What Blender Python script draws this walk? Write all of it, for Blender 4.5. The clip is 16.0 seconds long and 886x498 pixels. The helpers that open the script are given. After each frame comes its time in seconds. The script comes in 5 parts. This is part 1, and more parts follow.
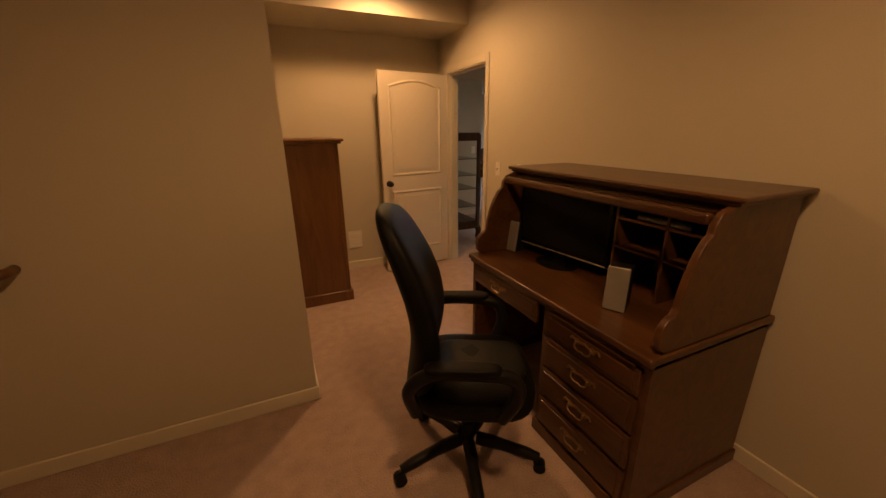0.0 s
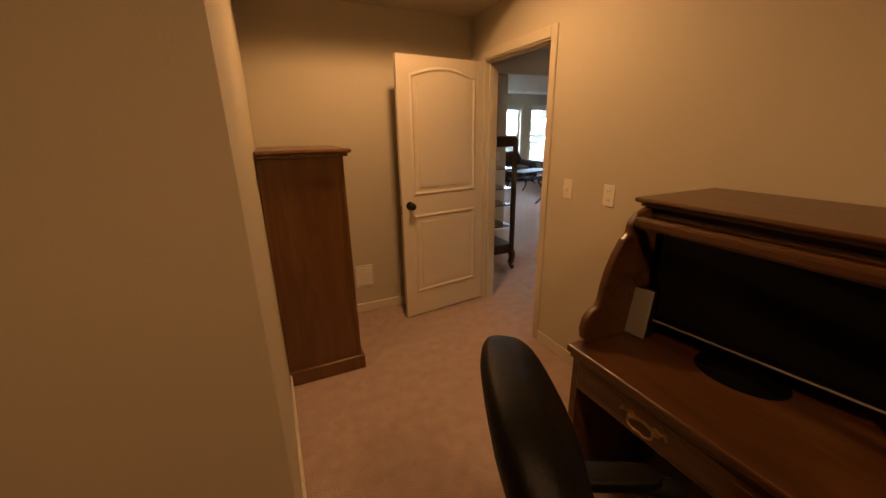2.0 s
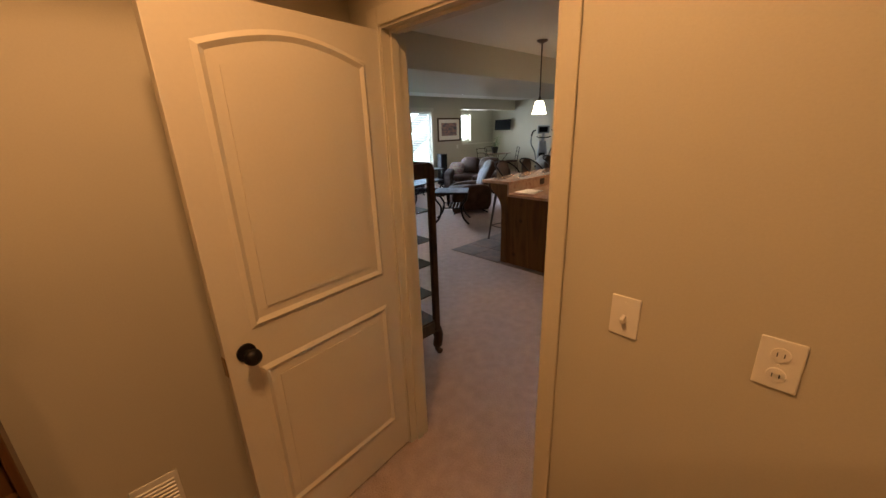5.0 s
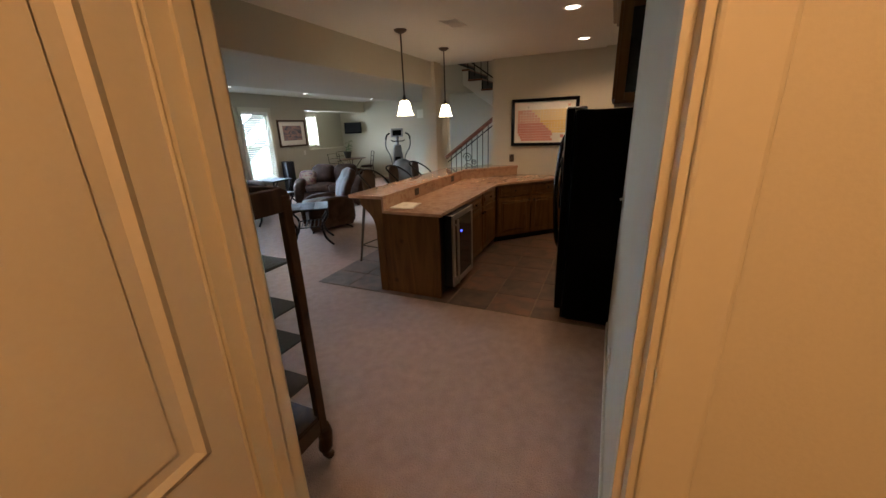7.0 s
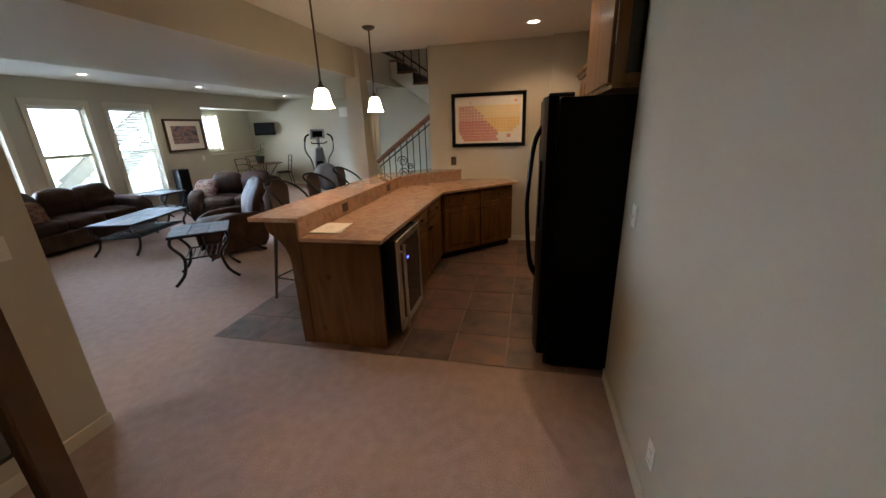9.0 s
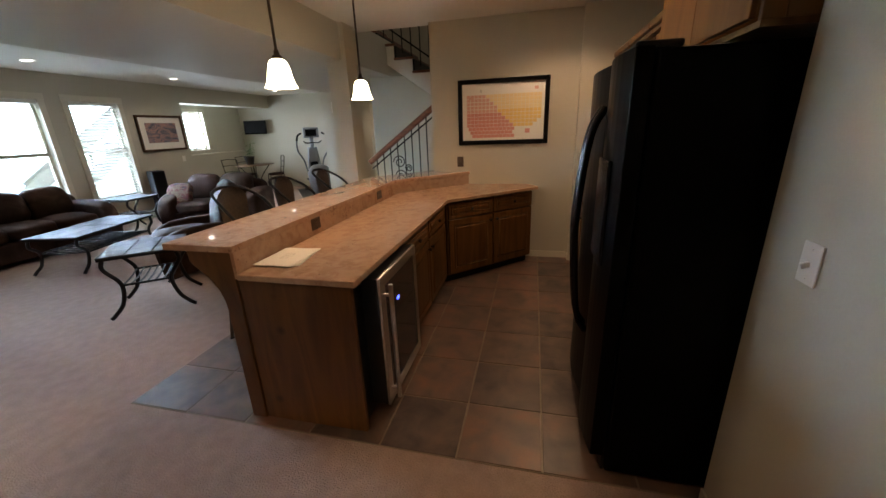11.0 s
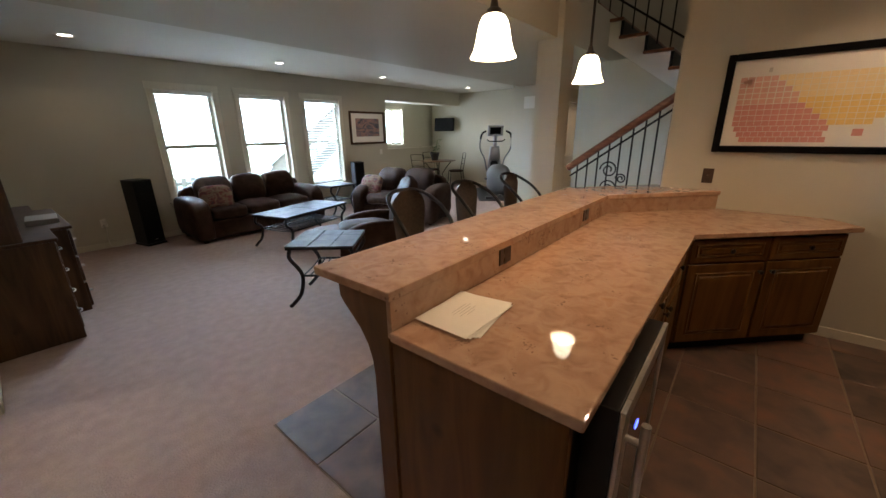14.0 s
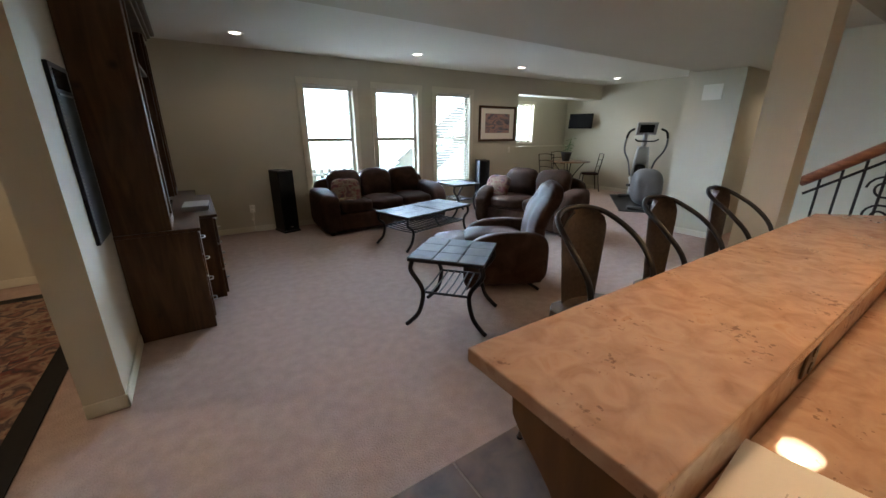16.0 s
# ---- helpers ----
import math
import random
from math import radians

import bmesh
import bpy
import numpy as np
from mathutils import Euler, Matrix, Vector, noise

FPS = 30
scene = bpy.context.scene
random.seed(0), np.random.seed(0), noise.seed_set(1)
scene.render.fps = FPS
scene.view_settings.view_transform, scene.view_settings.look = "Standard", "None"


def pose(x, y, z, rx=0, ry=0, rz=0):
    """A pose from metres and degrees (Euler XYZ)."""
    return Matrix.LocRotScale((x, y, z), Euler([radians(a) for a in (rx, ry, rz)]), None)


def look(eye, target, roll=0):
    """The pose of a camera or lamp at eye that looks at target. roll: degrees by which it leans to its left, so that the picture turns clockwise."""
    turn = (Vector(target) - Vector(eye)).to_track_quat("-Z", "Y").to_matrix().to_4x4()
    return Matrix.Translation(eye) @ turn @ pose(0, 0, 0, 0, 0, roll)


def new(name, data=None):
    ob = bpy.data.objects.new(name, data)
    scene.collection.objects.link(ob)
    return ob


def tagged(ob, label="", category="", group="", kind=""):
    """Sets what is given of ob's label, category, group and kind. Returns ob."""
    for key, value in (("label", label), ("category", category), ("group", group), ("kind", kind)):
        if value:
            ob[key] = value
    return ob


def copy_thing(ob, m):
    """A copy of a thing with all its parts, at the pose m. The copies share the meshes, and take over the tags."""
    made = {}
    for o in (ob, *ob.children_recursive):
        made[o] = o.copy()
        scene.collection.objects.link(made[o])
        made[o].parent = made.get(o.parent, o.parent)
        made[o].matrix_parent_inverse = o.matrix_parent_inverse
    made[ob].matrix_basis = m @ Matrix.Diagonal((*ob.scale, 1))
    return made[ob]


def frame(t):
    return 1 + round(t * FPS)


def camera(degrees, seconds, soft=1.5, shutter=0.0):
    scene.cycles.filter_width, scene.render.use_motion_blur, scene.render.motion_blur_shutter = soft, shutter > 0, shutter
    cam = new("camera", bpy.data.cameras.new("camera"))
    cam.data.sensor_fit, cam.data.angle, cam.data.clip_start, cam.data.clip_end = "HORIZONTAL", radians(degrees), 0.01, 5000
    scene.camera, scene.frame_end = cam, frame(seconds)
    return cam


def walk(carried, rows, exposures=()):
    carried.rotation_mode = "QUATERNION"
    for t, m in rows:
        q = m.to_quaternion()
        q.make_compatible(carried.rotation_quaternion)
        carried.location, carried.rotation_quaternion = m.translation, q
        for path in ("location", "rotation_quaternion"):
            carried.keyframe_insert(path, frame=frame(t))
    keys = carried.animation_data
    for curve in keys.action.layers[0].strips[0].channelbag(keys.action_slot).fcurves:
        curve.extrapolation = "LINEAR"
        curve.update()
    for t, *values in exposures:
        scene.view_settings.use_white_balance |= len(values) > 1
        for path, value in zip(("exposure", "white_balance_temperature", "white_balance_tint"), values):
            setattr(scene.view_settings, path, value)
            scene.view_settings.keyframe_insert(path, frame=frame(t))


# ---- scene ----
cam = camera(100.4, 16.0)
PATH = [
    (0, (0.028, -0.003, 1.504), (0.818, 1.73, 0.891), -0.6),
    (0.5, (0.097, 0.206, 1.506), (0.868, 1.947, 0.895), -1.0),
    (1, (0.127, 0.44, 1.525), (0.902, 2.18, 0.915), -0.9),
    (1.5, (0.147, 0.726, 1.521), (0.925, 2.466, 0.915), -0.8),
    (2, (0.169, 1.024, 1.529), (0.96, 2.758, 0.924), -1.0),
    (2.5, (0.241, 1.338, 1.54), (1.035, 3.07, 0.933), -1.0),
    (3, (0.336, 1.63, 1.558), (1.145, 3.356, 0.954), -1.2),
    (5.5, (1.028, 2.658, 1.694), (2.466, 3.9, 1.071), -2.0),
    (6, (1.166, 2.825, 1.698), (2.713, 3.927, 1.072), -2.0),
    (6.5, (1.281, 2.973, 1.689), (2.92, 3.932, 1.064), -1.9),
    (7, (1.412, 3.119, 1.686), (3.143, 3.9, 1.059), -2.0),
    (7.5, (1.575, 3.249, 1.67), (3.37, 3.866, 1.041), -2.2),
    (8, (1.773, 3.357, 1.668), (3.601, 3.865, 1.035), -2.2),
    (8.5, (1.995, 3.454, 1.653), (3.835, 3.92, 1.024), -2.1),
    (9, (2.219, 3.547, 1.643), (4.066, 3.983, 1.013), -2.1),
    (9.5, (2.463, 3.585, 1.619), (4.311, 4.02, 0.991), -2.2),
    (12, (3.401, 3.941, 1.544), (5.231, 4.466, 0.93), -1.8),
    (12.5, (3.513, 4.041, 1.541), (5.302, 4.693, 0.931), -1.6),
    (13, (3.62, 4.123, 1.537), (5.333, 4.96, 0.933), -1.4),
    (13.5, (3.71, 4.219, 1.534), (5.308, 5.259, 0.932), -1.1),
    (14.5, (3.888, 4.497, 1.527), (5.249, 5.833, 0.924), -0.6),
    (15, (3.977, 4.657, 1.509), (5.233, 6.091, 0.905), -0.5),
    (15.5, (4.041, 4.825, 1.495), (5.192, 6.346, 0.894), -0.2),
    (16, (4.073, 5.013, 1.51), (5.124, 6.602, 0.901), 0.0),
]
EXPOSURES = [(0.0, 0.31), (3.0, 0.26), (6.5, 0.16), (9.0, 0.30), (12.0, 0.30), (16.0, 0.25)]
walk(cam, [(t, look(eye, target, roll)) for t, eye, target, roll in PATH], EXPOSURES)

# ---- world and lights ----
world = bpy.data.worlds.new("world")
scene.world = world
world.use_nodes = True
wn = world.node_tree
sky = wn.nodes.new("ShaderNodeTexSky")
sky.sky_type = "NISHITA"
sky.sun_disc = False
sky.sun_elevation, sky.sun_rotation = radians(48), radians(200)
wn.links.new(sky.outputs[0], wn.nodes["Background"].inputs[0])
wn.nodes["Background"].inputs[1].default_value = 0.15

WARM, PEND, COOL = (1.0, 0.50, 0.19), (1.0, 0.66, 0.40), (1.0, 0.78, 0.60)


def lamp(name, kind, m, watts, colour, size=0.1, spot=150):
    data = bpy.data.lights.new(name, kind)
    data.energy, data.color = watts, colour
    if kind == "AREA":
        data.shape, data.size = "DISK", size
    else:
        data.shadow_soft_size = size
    if kind == "SPOT":
        data.spot_size, data.spot_blend = radians(spot), 0.6
    ob = new(name, data)
    ob.matrix_world = m
    return ob


sun_data = bpy.data.lights.new("sun", "SUN")
sun_data.energy, sun_data.angle, sun_data.color = 2.5, radians(0.6), (1.0, 0.95, 0.86)
sun_ob = new("sun", sun_data)
sun_ob.matrix_world = pose(0, 0, 30, 42, 0, 20)

OFFICE_CANS = [(0.98, 3.0), (0.4, 0.12)]
KITCHEN_CANS = [(6.78, 3.55), (5.35, 3.55), (3.2, 4.4)]
# The fixture at (9.6, 8.5) is made up to light the room's east side.
LIVING_CANS = [(4.745, 10.5), (7.2, 10.44), (9.4, 10.45), (12.2, 10.32), (4.9, 8.4), (9.6, 8.5)]
PENDANTS = [(5.228, 5.24), (6.348, 5.237)]
Z_K, Z_L, Z_S = 2.66, 2.62, 2.30
for (cx, cy), watts in zip(OFFICE_CANS, (78, 70)):
    lamp("office_lamp", "SPOT", pose(cx, cy, Z_K - 0.03), watts, WARM, 0.09, 170)
for cx, cy in KITCHEN_CANS:
    lamp("kitchen_lamp", "SPOT", pose(cx, cy, Z_K - 0.03), 27 if cx > 4 else 8, PEND if cx > 4 else COOL, 0.045, 140)
for cx, cy in LIVING_CANS:
    lamp("living_lamp", "SPOT", pose(cx, cy, Z_L - 0.03), 13 if cx > 9 else 6, COOL, 0.045, 140)
# Added fill for the east passage; its real source is unseen.
lamp("passage_fill", "SPOT", pose(11.2, 6.55, Z_S - 0.03), 14, COOL, 0.045, 150)
for cx, cy in PENDANTS:
    lamp("pendant_lamp", "POINT", pose(cx, cy, 1.86), 7, PEND, 0.03)
# Added panel in window 4's opening, in place of skylight, brightens the far corner.
win = lamp("window_lamp", "AREA", pose(11.535, 12.50, 1.70, -90, 0, 0), 40, (0.74, 0.88, 1.0), 0.6)
win.data.shape, win.data.size_y = "RECTANGLE", 0.9
# Added fill without a fixture, brightens the hall carpet and rug.
lamp("hall_fill", "POINT", pose(1.9, 8.2, 2.4), 34, COOL, 0.1)
# Added unseen fill for light coming down from the upper floor.
lamp("upstairs_fill", "AREA", pose(8.7, 4.6, 5.2), 4, (1.0, 0.9, 0.75), 1.2)

# ---- materials ----
def material(name, base, rough=0.6, metal=0.0, vary=0.08, scale=6.0, fine=90.0, bump=0.05, coat=0.0, tint=None, stretch=(1, 1, 1), per_object=0.0, spec=0.5):
    """Paint-like surface: two scales of variation and a fine relief."""
    m = bpy.data.materials.new(name)
    m.use_nodes = True
    nt = m.node_tree
    b = nt.nodes["Principled BSDF"]
    b.inputs["Roughness"].default_value, b.inputs["Metallic"].default_value = rough, metal
    b.inputs["Coat Weight"].default_value = coat
    b.inputs["Specular IOR Level"].default_value = spec
    tc = nt.nodes.new("ShaderNodeTexCoord")
    mp = nt.nodes.new("ShaderNodeMapping")
    mp.inputs["Scale"].default_value = stretch
    nt.links.new(tc.outputs["Object"], mp.inputs[0])
    n1, n2 = nt.nodes.new("ShaderNodeTexNoise"), nt.nodes.new("ShaderNodeTexNoise")
    n1.inputs["Scale"].default_value, n2.inputs["Scale"].default_value = scale, fine
    n1.inputs["Detail"].default_value, n2.inputs["Detail"].default_value = 4, 3
    for n in (n1, n2):
        nt.links.new(mp.outputs[0], n.inputs["Vector"])
    add = nt.nodes.new("ShaderNodeMath")
    add.operation = "ADD"
    nt.links.new(n1.outputs[0], add.inputs[0])
    nt.links.new(n2.outputs[0], add.inputs[1])
    last = add
    if per_object:
        oi = nt.nodes.new("ShaderNodeObjectInfo")
        ma = nt.nodes.new("ShaderNodeMath")
        ma.operation = "MULTIPLY_ADD"
        ma.inputs[1].default_value = per_object
        nt.links.new(oi.outputs["Random"], ma.inputs[0])
        nt.links.new(add.outputs[0], ma.inputs[2])
        last = ma
    mr = nt.nodes.new("ShaderNodeMapRange")
    mr.inputs[1].default_value, mr.inputs[2].default_value = 0.6, 1.4 + per_object
    nt.links.new(last.outputs[0], mr.inputs[0])
    mix = nt.nodes.new("ShaderNodeMix")
    mix.data_type = "RGBA"
    dark = tuple(c * (1 - vary) for c in base)
    light = tuple(min(1, c * (1 + vary)) for c in (tint or base))
    mix.inputs[6].default_value, mix.inputs[7].default_value = (*dark, 1), (*light, 1)
    nt.links.new(mr.outputs[0], mix.inputs[0])
    nt.links.new(mix.outputs[2], b.inputs["Base Color"])
    if bump:
        bp = nt.nodes.new("ShaderNodeBump")
        bp.inputs["Strength"].default_value, bp.inputs["Distance"].default_value = bump, 0.01
        nt.links.new(n2.outputs[0], bp.inputs["Height"])
        nt.links.new(bp.outputs[0], b.inputs["Normal"])
    return m


def ramp_material(name, stops, rough, kind="noise", scale=8.0, stretch=(1, 1, 1), distort=2.0, detail=6.0, bump=0.1, per_object=0.0, coat=0.0, knots=False, flecks=False):
    """Wood, stone and leather: a colour ramp over stretched noise."""
    m = bpy.data.materials.new(name)
    m.use_nodes = True
    nt = m.node_tree
    b = nt.nodes["Principled BSDF"]
    b.inputs["Roughness"].default_value = rough
    b.inputs["Coat Weight"].default_value, b.inputs["Coat Roughness"].default_value = coat, 0.15
    tc = nt.nodes.new("ShaderNodeTexCoord")
    mp = nt.nodes.new("ShaderNodeMapping")
    mp.inputs["Scale"].default_value = stretch
    nt.links.new(tc.outputs["Object"], mp.inputs[0])
    src = nt.nodes.new("ShaderNodeTexNoise")
    src.inputs["Scale"].default_value, src.inputs["Detail"].default_value = scale, detail
    src.inputs["Distortion"].default_value = distort
    oi = nt.nodes.new("ShaderNodeObjectInfo")
    off = nt.nodes.new("ShaderNodeVectorMath")
    off.operation = "MULTIPLY_ADD"
    off.inputs[1].default_value = (7, 11, 13)
    cmb = nt.nodes.new("ShaderNodeCombineXYZ")
    for k in range(3):
        nt.links.new(oi.outputs["Random"], cmb.inputs[k])
    nt.links.new(cmb.outputs[0], off.inputs[0])
    nt.links.new(mp.outputs[0], off.inputs[2])
    nt.links.new(off.outputs[0], src.inputs["Vector"])
    ramp = nt.nodes.new("ShaderNodeValToRGB")
    els = ramp.color_ramp.elements
    els[0].position, els[0].color = stops[0][0], (*stops[0][1], 1)
    els[1].position, els[1].color = stops[-1][0], (*stops[-1][1], 1)
    for p, c in stops[1:-1]:
        e = els.new(p)
        e.color = (*c, 1)
    ma = nt.nodes.new("ShaderNodeMath")
    ma.operation = "MULTIPLY_ADD"
    ma.inputs[1].default_value = per_object
    sub = nt.nodes.new("ShaderNodeMath")
    sub.operation = "SUBTRACT"
    sub.inputs[1].default_value = 0.5
    nt.links.new(oi.outputs["Random"], sub.inputs[0])
    nt.links.new(sub.outputs[0], ma.inputs[0])
    nt.links.new(src.outputs[0], ma.inputs[2])
    nt.links.new(ma.outputs[0], ramp.inputs[0])
    colour = ramp.outputs[0]
    if knots:
        vo = nt.nodes.new("ShaderNodeTexVoronoi")
        vo.inputs["Scale"].default_value = 4.5
        nt.links.new(tc.outputs["Object"], vo.inputs["Vector"])
        mr = nt.nodes.new("ShaderNodeMapRange")
        mr.inputs[1].default_value, mr.inputs[2].default_value = 0.04, 0.16
        mr.inputs[3].default_value, mr.inputs[4].default_value = 0.75, 0.0
        nt.links.new(vo.outputs["Distance"], mr.inputs[0])
        mx = nt.nodes.new("ShaderNodeMix")
        mx.data_type = "RGBA"
        mx.inputs[7].default_value = (*(c * 0.35 for c in stops[0][1]), 1)
        nt.links.new(mr.outputs[0], mx.inputs[0])
        nt.links.new(colour, mx.inputs[6])
        colour = mx.outputs[2]
    if flecks:
        fl = nt.nodes.new("ShaderNodeTexNoise")
        fl.inputs["Scale"].default_value, fl.inputs["Detail"].default_value, fl.inputs["Distortion"].default_value = 75.0, 3.0, 0.1
        big = nt.nodes.new("ShaderNodeTexNoise")
        big.inputs["Scale"].default_value = 9.0
        for n in (fl, big):
            nt.links.new(tc.outputs["Object"], n.inputs["Vector"])
        pr_ = nt.nodes.new("ShaderNodeMath")
        pr_.operation = "MULTIPLY"
        nt.links.new(fl.outputs[0], pr_.inputs[0])
        nt.links.new(big.outputs[0], pr_.inputs[1])
        mr = nt.nodes.new("ShaderNodeMapRange")
        mr.inputs[1].default_value, mr.inputs[2].default_value = 0.375, 0.42
        mr.inputs[3].default_value, mr.inputs[4].default_value = 0.0, 0.6
        nt.links.new(pr_.outputs[0], mr.inputs[0])
        mx = nt.nodes.new("ShaderNodeMix")
        mx.data_type = "RGBA"
        mx.inputs[7].default_value = (0.13, 0.07, 0.05, 1)
        nt.links.new(mr.outputs[0], mx.inputs[0])
        nt.links.new(colour, mx.inputs[6])
        colour = mx.outputs[2]
    nt.links.new(colour, b.inputs["Base Color"])
    if bump:
        bp = nt.nodes.new("ShaderNodeBump")
        bp.inputs["Strength"].default_value, bp.inputs["Distance"].default_value = bump, 0.006
        nt.links.new(src.outputs[0], bp.inputs["Height"])
        nt.links.new(bp.outputs[0], b.inputs["Normal"])
    return m


def glow(name, colour, strength):
    m = bpy.data.materials.new(name)
    m.use_nodes = True
    b = m.node_tree.nodes["Principled BSDF"]
    b.inputs["Base Color"].default_value = (*colour, 1)
    b.inputs["Emission Color"].default_value = (*colour, 1)
    b.inputs["Emission Strength"].default_value = strength
    return m


def glass(name, colour=(1, 1, 1), rough=0.02):
    m = bpy.data.materials.new(name)
    m.use_nodes = True
    b = m.node_tree.nodes["Principled BSDF"]
    b.inputs["Base Color"].default_value = (*colour, 1)
    b.inputs["Transmission Weight"].default_value, b.inputs["IOR"].default_value = 1.0, 1.12
    b.inputs["Roughness"].default_value = rough
    return m


WALL = material("wall_paint", (0.515, 0.470, 0.364), 0.62, vary=0.035, scale=1.3, fine=160, bump=0.06)
CEIL = material("ceiling_paint", (0.70, 0.67, 0.60), 0.75, vary=0.03, scale=1.5, fine=55, bump=0.18)
TRIM = material("trim_paint", (0.63, 0.58, 0.46), 0.42, vary=0.03, scale=3, bump=0.02)
DOORP = material("door_paint", (0.60, 0.54, 0.43), 0.4, vary=0.03, scale=3, bump=0.02)
CASING = material("casing_paint", (0.54, 0.49, 0.38), 0.5, vary=0.03, scale=3, bump=0.02)
PLATE = material("plate_plastic", (0.74, 0.70, 0.62), 0.35, vary=0.02, bump=0.0)
BRONZE = material("bronze_plate", (0.075, 0.05, 0.035), 0.45, 0.6, vary=0.2, scale=30, bump=0.02)
CARPET = material("carpet", (0.425, 0.316, 0.270), 0.95, vary=0.17, scale=13.0, fine=120, bump=1.0, spec=0.1)
ALDER = ramp_material("knotty_alder", [(0.2, (0.066, 0.028, 0.0075)), (0.5, (0.116, 0.051, 0.0130)), (0.8, (0.165, 0.077, 0.021))], 0.4, scale=1.6, stretch=(5, 5, 0.6), bump=0.06, coat=0.15, knots=True)
OAK = ramp_material("brown_wood", [(0.2, (0.080, 0.033, 0.011)), (0.5, (0.135, 0.060, 0.020)), (0.8, (0.18, 0.085, 0.030))], 0.34, scale=2.0, stretch=(5, 5, 0.5), bump=0.08, coat=0.25)
DESKW = ramp_material("desk_wood", [(0.2, (0.038, 0.0145, 0.0048)), (0.5, (0.078, 0.032, 0.0100)), (0.8, (0.118, 0.052, 0.017))], 0.32, scale=2.2, stretch=(5, 0.6, 5), bump=0.04, coat=0.2)
DARKW = ramp_material("dark_wood", [(0.2, (0.026, 0.011, 0.0035)), (0.5, (0.062, 0.028, 0.0095)), (0.8, (0.100, 0.048, 0.017))], 0.5, scale=1.8, stretch=(5, 5, 0.6), bump=0.06, knots=True)
GRANITE = ramp_material("granite", [(0.2, (0.29, 0.16, 0.10)), (0.38, (0.40, 0.238, 0.155)), (0.5, (0.445, 0.278, 0.185)), (0.62, (0.49, 0.318, 0.212)), (0.8, (0.42, 0.232, 0.132))], 0.045, scale=14.0, distort=0.7, detail=10, bump=0.0, flecks=True)
SLATE = ramp_material("slate_tile", [(0.2, (0.056, 0.042, 0.036)), (0.42, (0.125, 0.085, 0.066)), (0.6, (0.180, 0.112, 0.083)), (0.8, (0.245, 0.124, 0.078))], 0.38, scale=6.0, distort=0.35, detail=10, bump=0.35, per_object=0.3)
GROUT = material("grout", (0.27, 0.21, 0.155), 0.9, vary=0.15, scale=9, bump=0.3)
LEATHER = ramp_material("brown_leather", [(0.25, (0.026, 0.013, 0.008)), (0.5, (0.048, 0.025, 0.016)), (0.8, (0.078, 0.042, 0.028))], 0.55, scale=5.0, distort=1.0, detail=8, bump=0.22)
LEATHER.node_tree.nodes["Principled BSDF"].inputs["Specular IOR Level"].default_value = 0.08
BLACKL = material("black_leather", (0.0045, 0.0042, 0.0038), 0.5, vary=0.3, scale=8, fine=160, bump=0.12, spec=0.14)
GREYP = material("grey_vinyl", (0.009, 0.0088, 0.008), 0.45, vary=0.12, scale=7, fine=140, bump=0.08, spec=0.25)
BLACKP = material("black_plastic", (0.007, 0.007, 0.007), 0.42, vary=0.2, bump=0.04, spec=0.25)
GLOSSB = material("gloss_black", (0.004, 0.004, 0.0045), 0.2, vary=0.2, bump=0.0, spec=0.2)
FRIDGEM = material("fridge_black", (0.0014, 0.0013, 0.0012), 0.3, vary=0.2, fine=200, bump=0.02, spec=0.035)
IRON = material("wrought_iron", (0.022, 0.018, 0.016), 0.45, 0.7, vary=0.3, scale=14, bump=0.15)
GUNM = material("aged_metal", (0.105, 0.075, 0.055), 0.45, 0.6, vary=0.35, scale=7, fine=60, bump=0.06)
STEEL = material("brushed_steel", (0.50, 0.49, 0.47), 0.28, 0.95, vary=0.08, scale=3, fine=120, stretch=(1, 1, 20), bump=0.03)
BRASS = material("antique_brass", (0.32, 0.21, 0.10), 0.36, 0.9, vary=0.25, scale=30, bump=0.05)
SILVERP = material("silver_plastic", (0.30, 0.285, 0.26), 0.4, 0.3, vary=0.05, bump=0.02)
STONETOP = ramp_material("slate_table_top", [(0.25, (0.035, 0.038, 0.043)), (0.5, (0.072, 0.075, 0.080)), (0.8, (0.12, 0.115, 0.11))], 0.5, scale=6, distort=1.0, bump=0.25, per_object=0.25)
STONETOP.node_tree.nodes["Principled BSDF"].inputs["Specular IOR Level"].default_value = 0.12
PAPER = material("paper", (0.82, 0.78, 0.70), 0.8, vary=0.02, bump=0.0)
INK = material("ink", (0.58, 0.54, 0.48), 0.8, bump=0.0)
SHADE = glow("frosted_glass_shade", (1.0, 0.84, 0.60), 10.0)
CANGLOW = glow("can_bulb", (1.0, 0.93, 0.82), 14.0)
LED = glow("blue_led", (0.05, 0.08, 1.0), 6.0)
PANE = glass("window_glass")
DARKGLASS = material("dark_glass", (0.012, 0.010, 0.009), 0.06, vary=0.1, bump=0.0)
GLASSSHELF = material("smoked_glass", (0.085, 0.074, 0.062), 0.12, vary=0.1, bump=0.0)
TERRA = material("black_pot", (0.015, 0.013, 0.012), 0.4, vary=0.3, bump=0.1)
LEAF = material("leaf", (0.06, 0.13, 0.035), 0.5, vary=0.4, scale=20, bump=0.1, per_object=0.4)
GRASS = material("grass", (0.12, 0.17, 0.06), 0.9, vary=0.4, scale=2, fine=40, bump=0.5)
DECKW = material("deck_wood", (0.20, 0.195, 0.185), 0.8, vary=0.2, scale=4, bump=0.1)
BLIND = material("blind_slat", (0.78, 0.76, 0.70), 0.5, vary=0.03, bump=0.02)
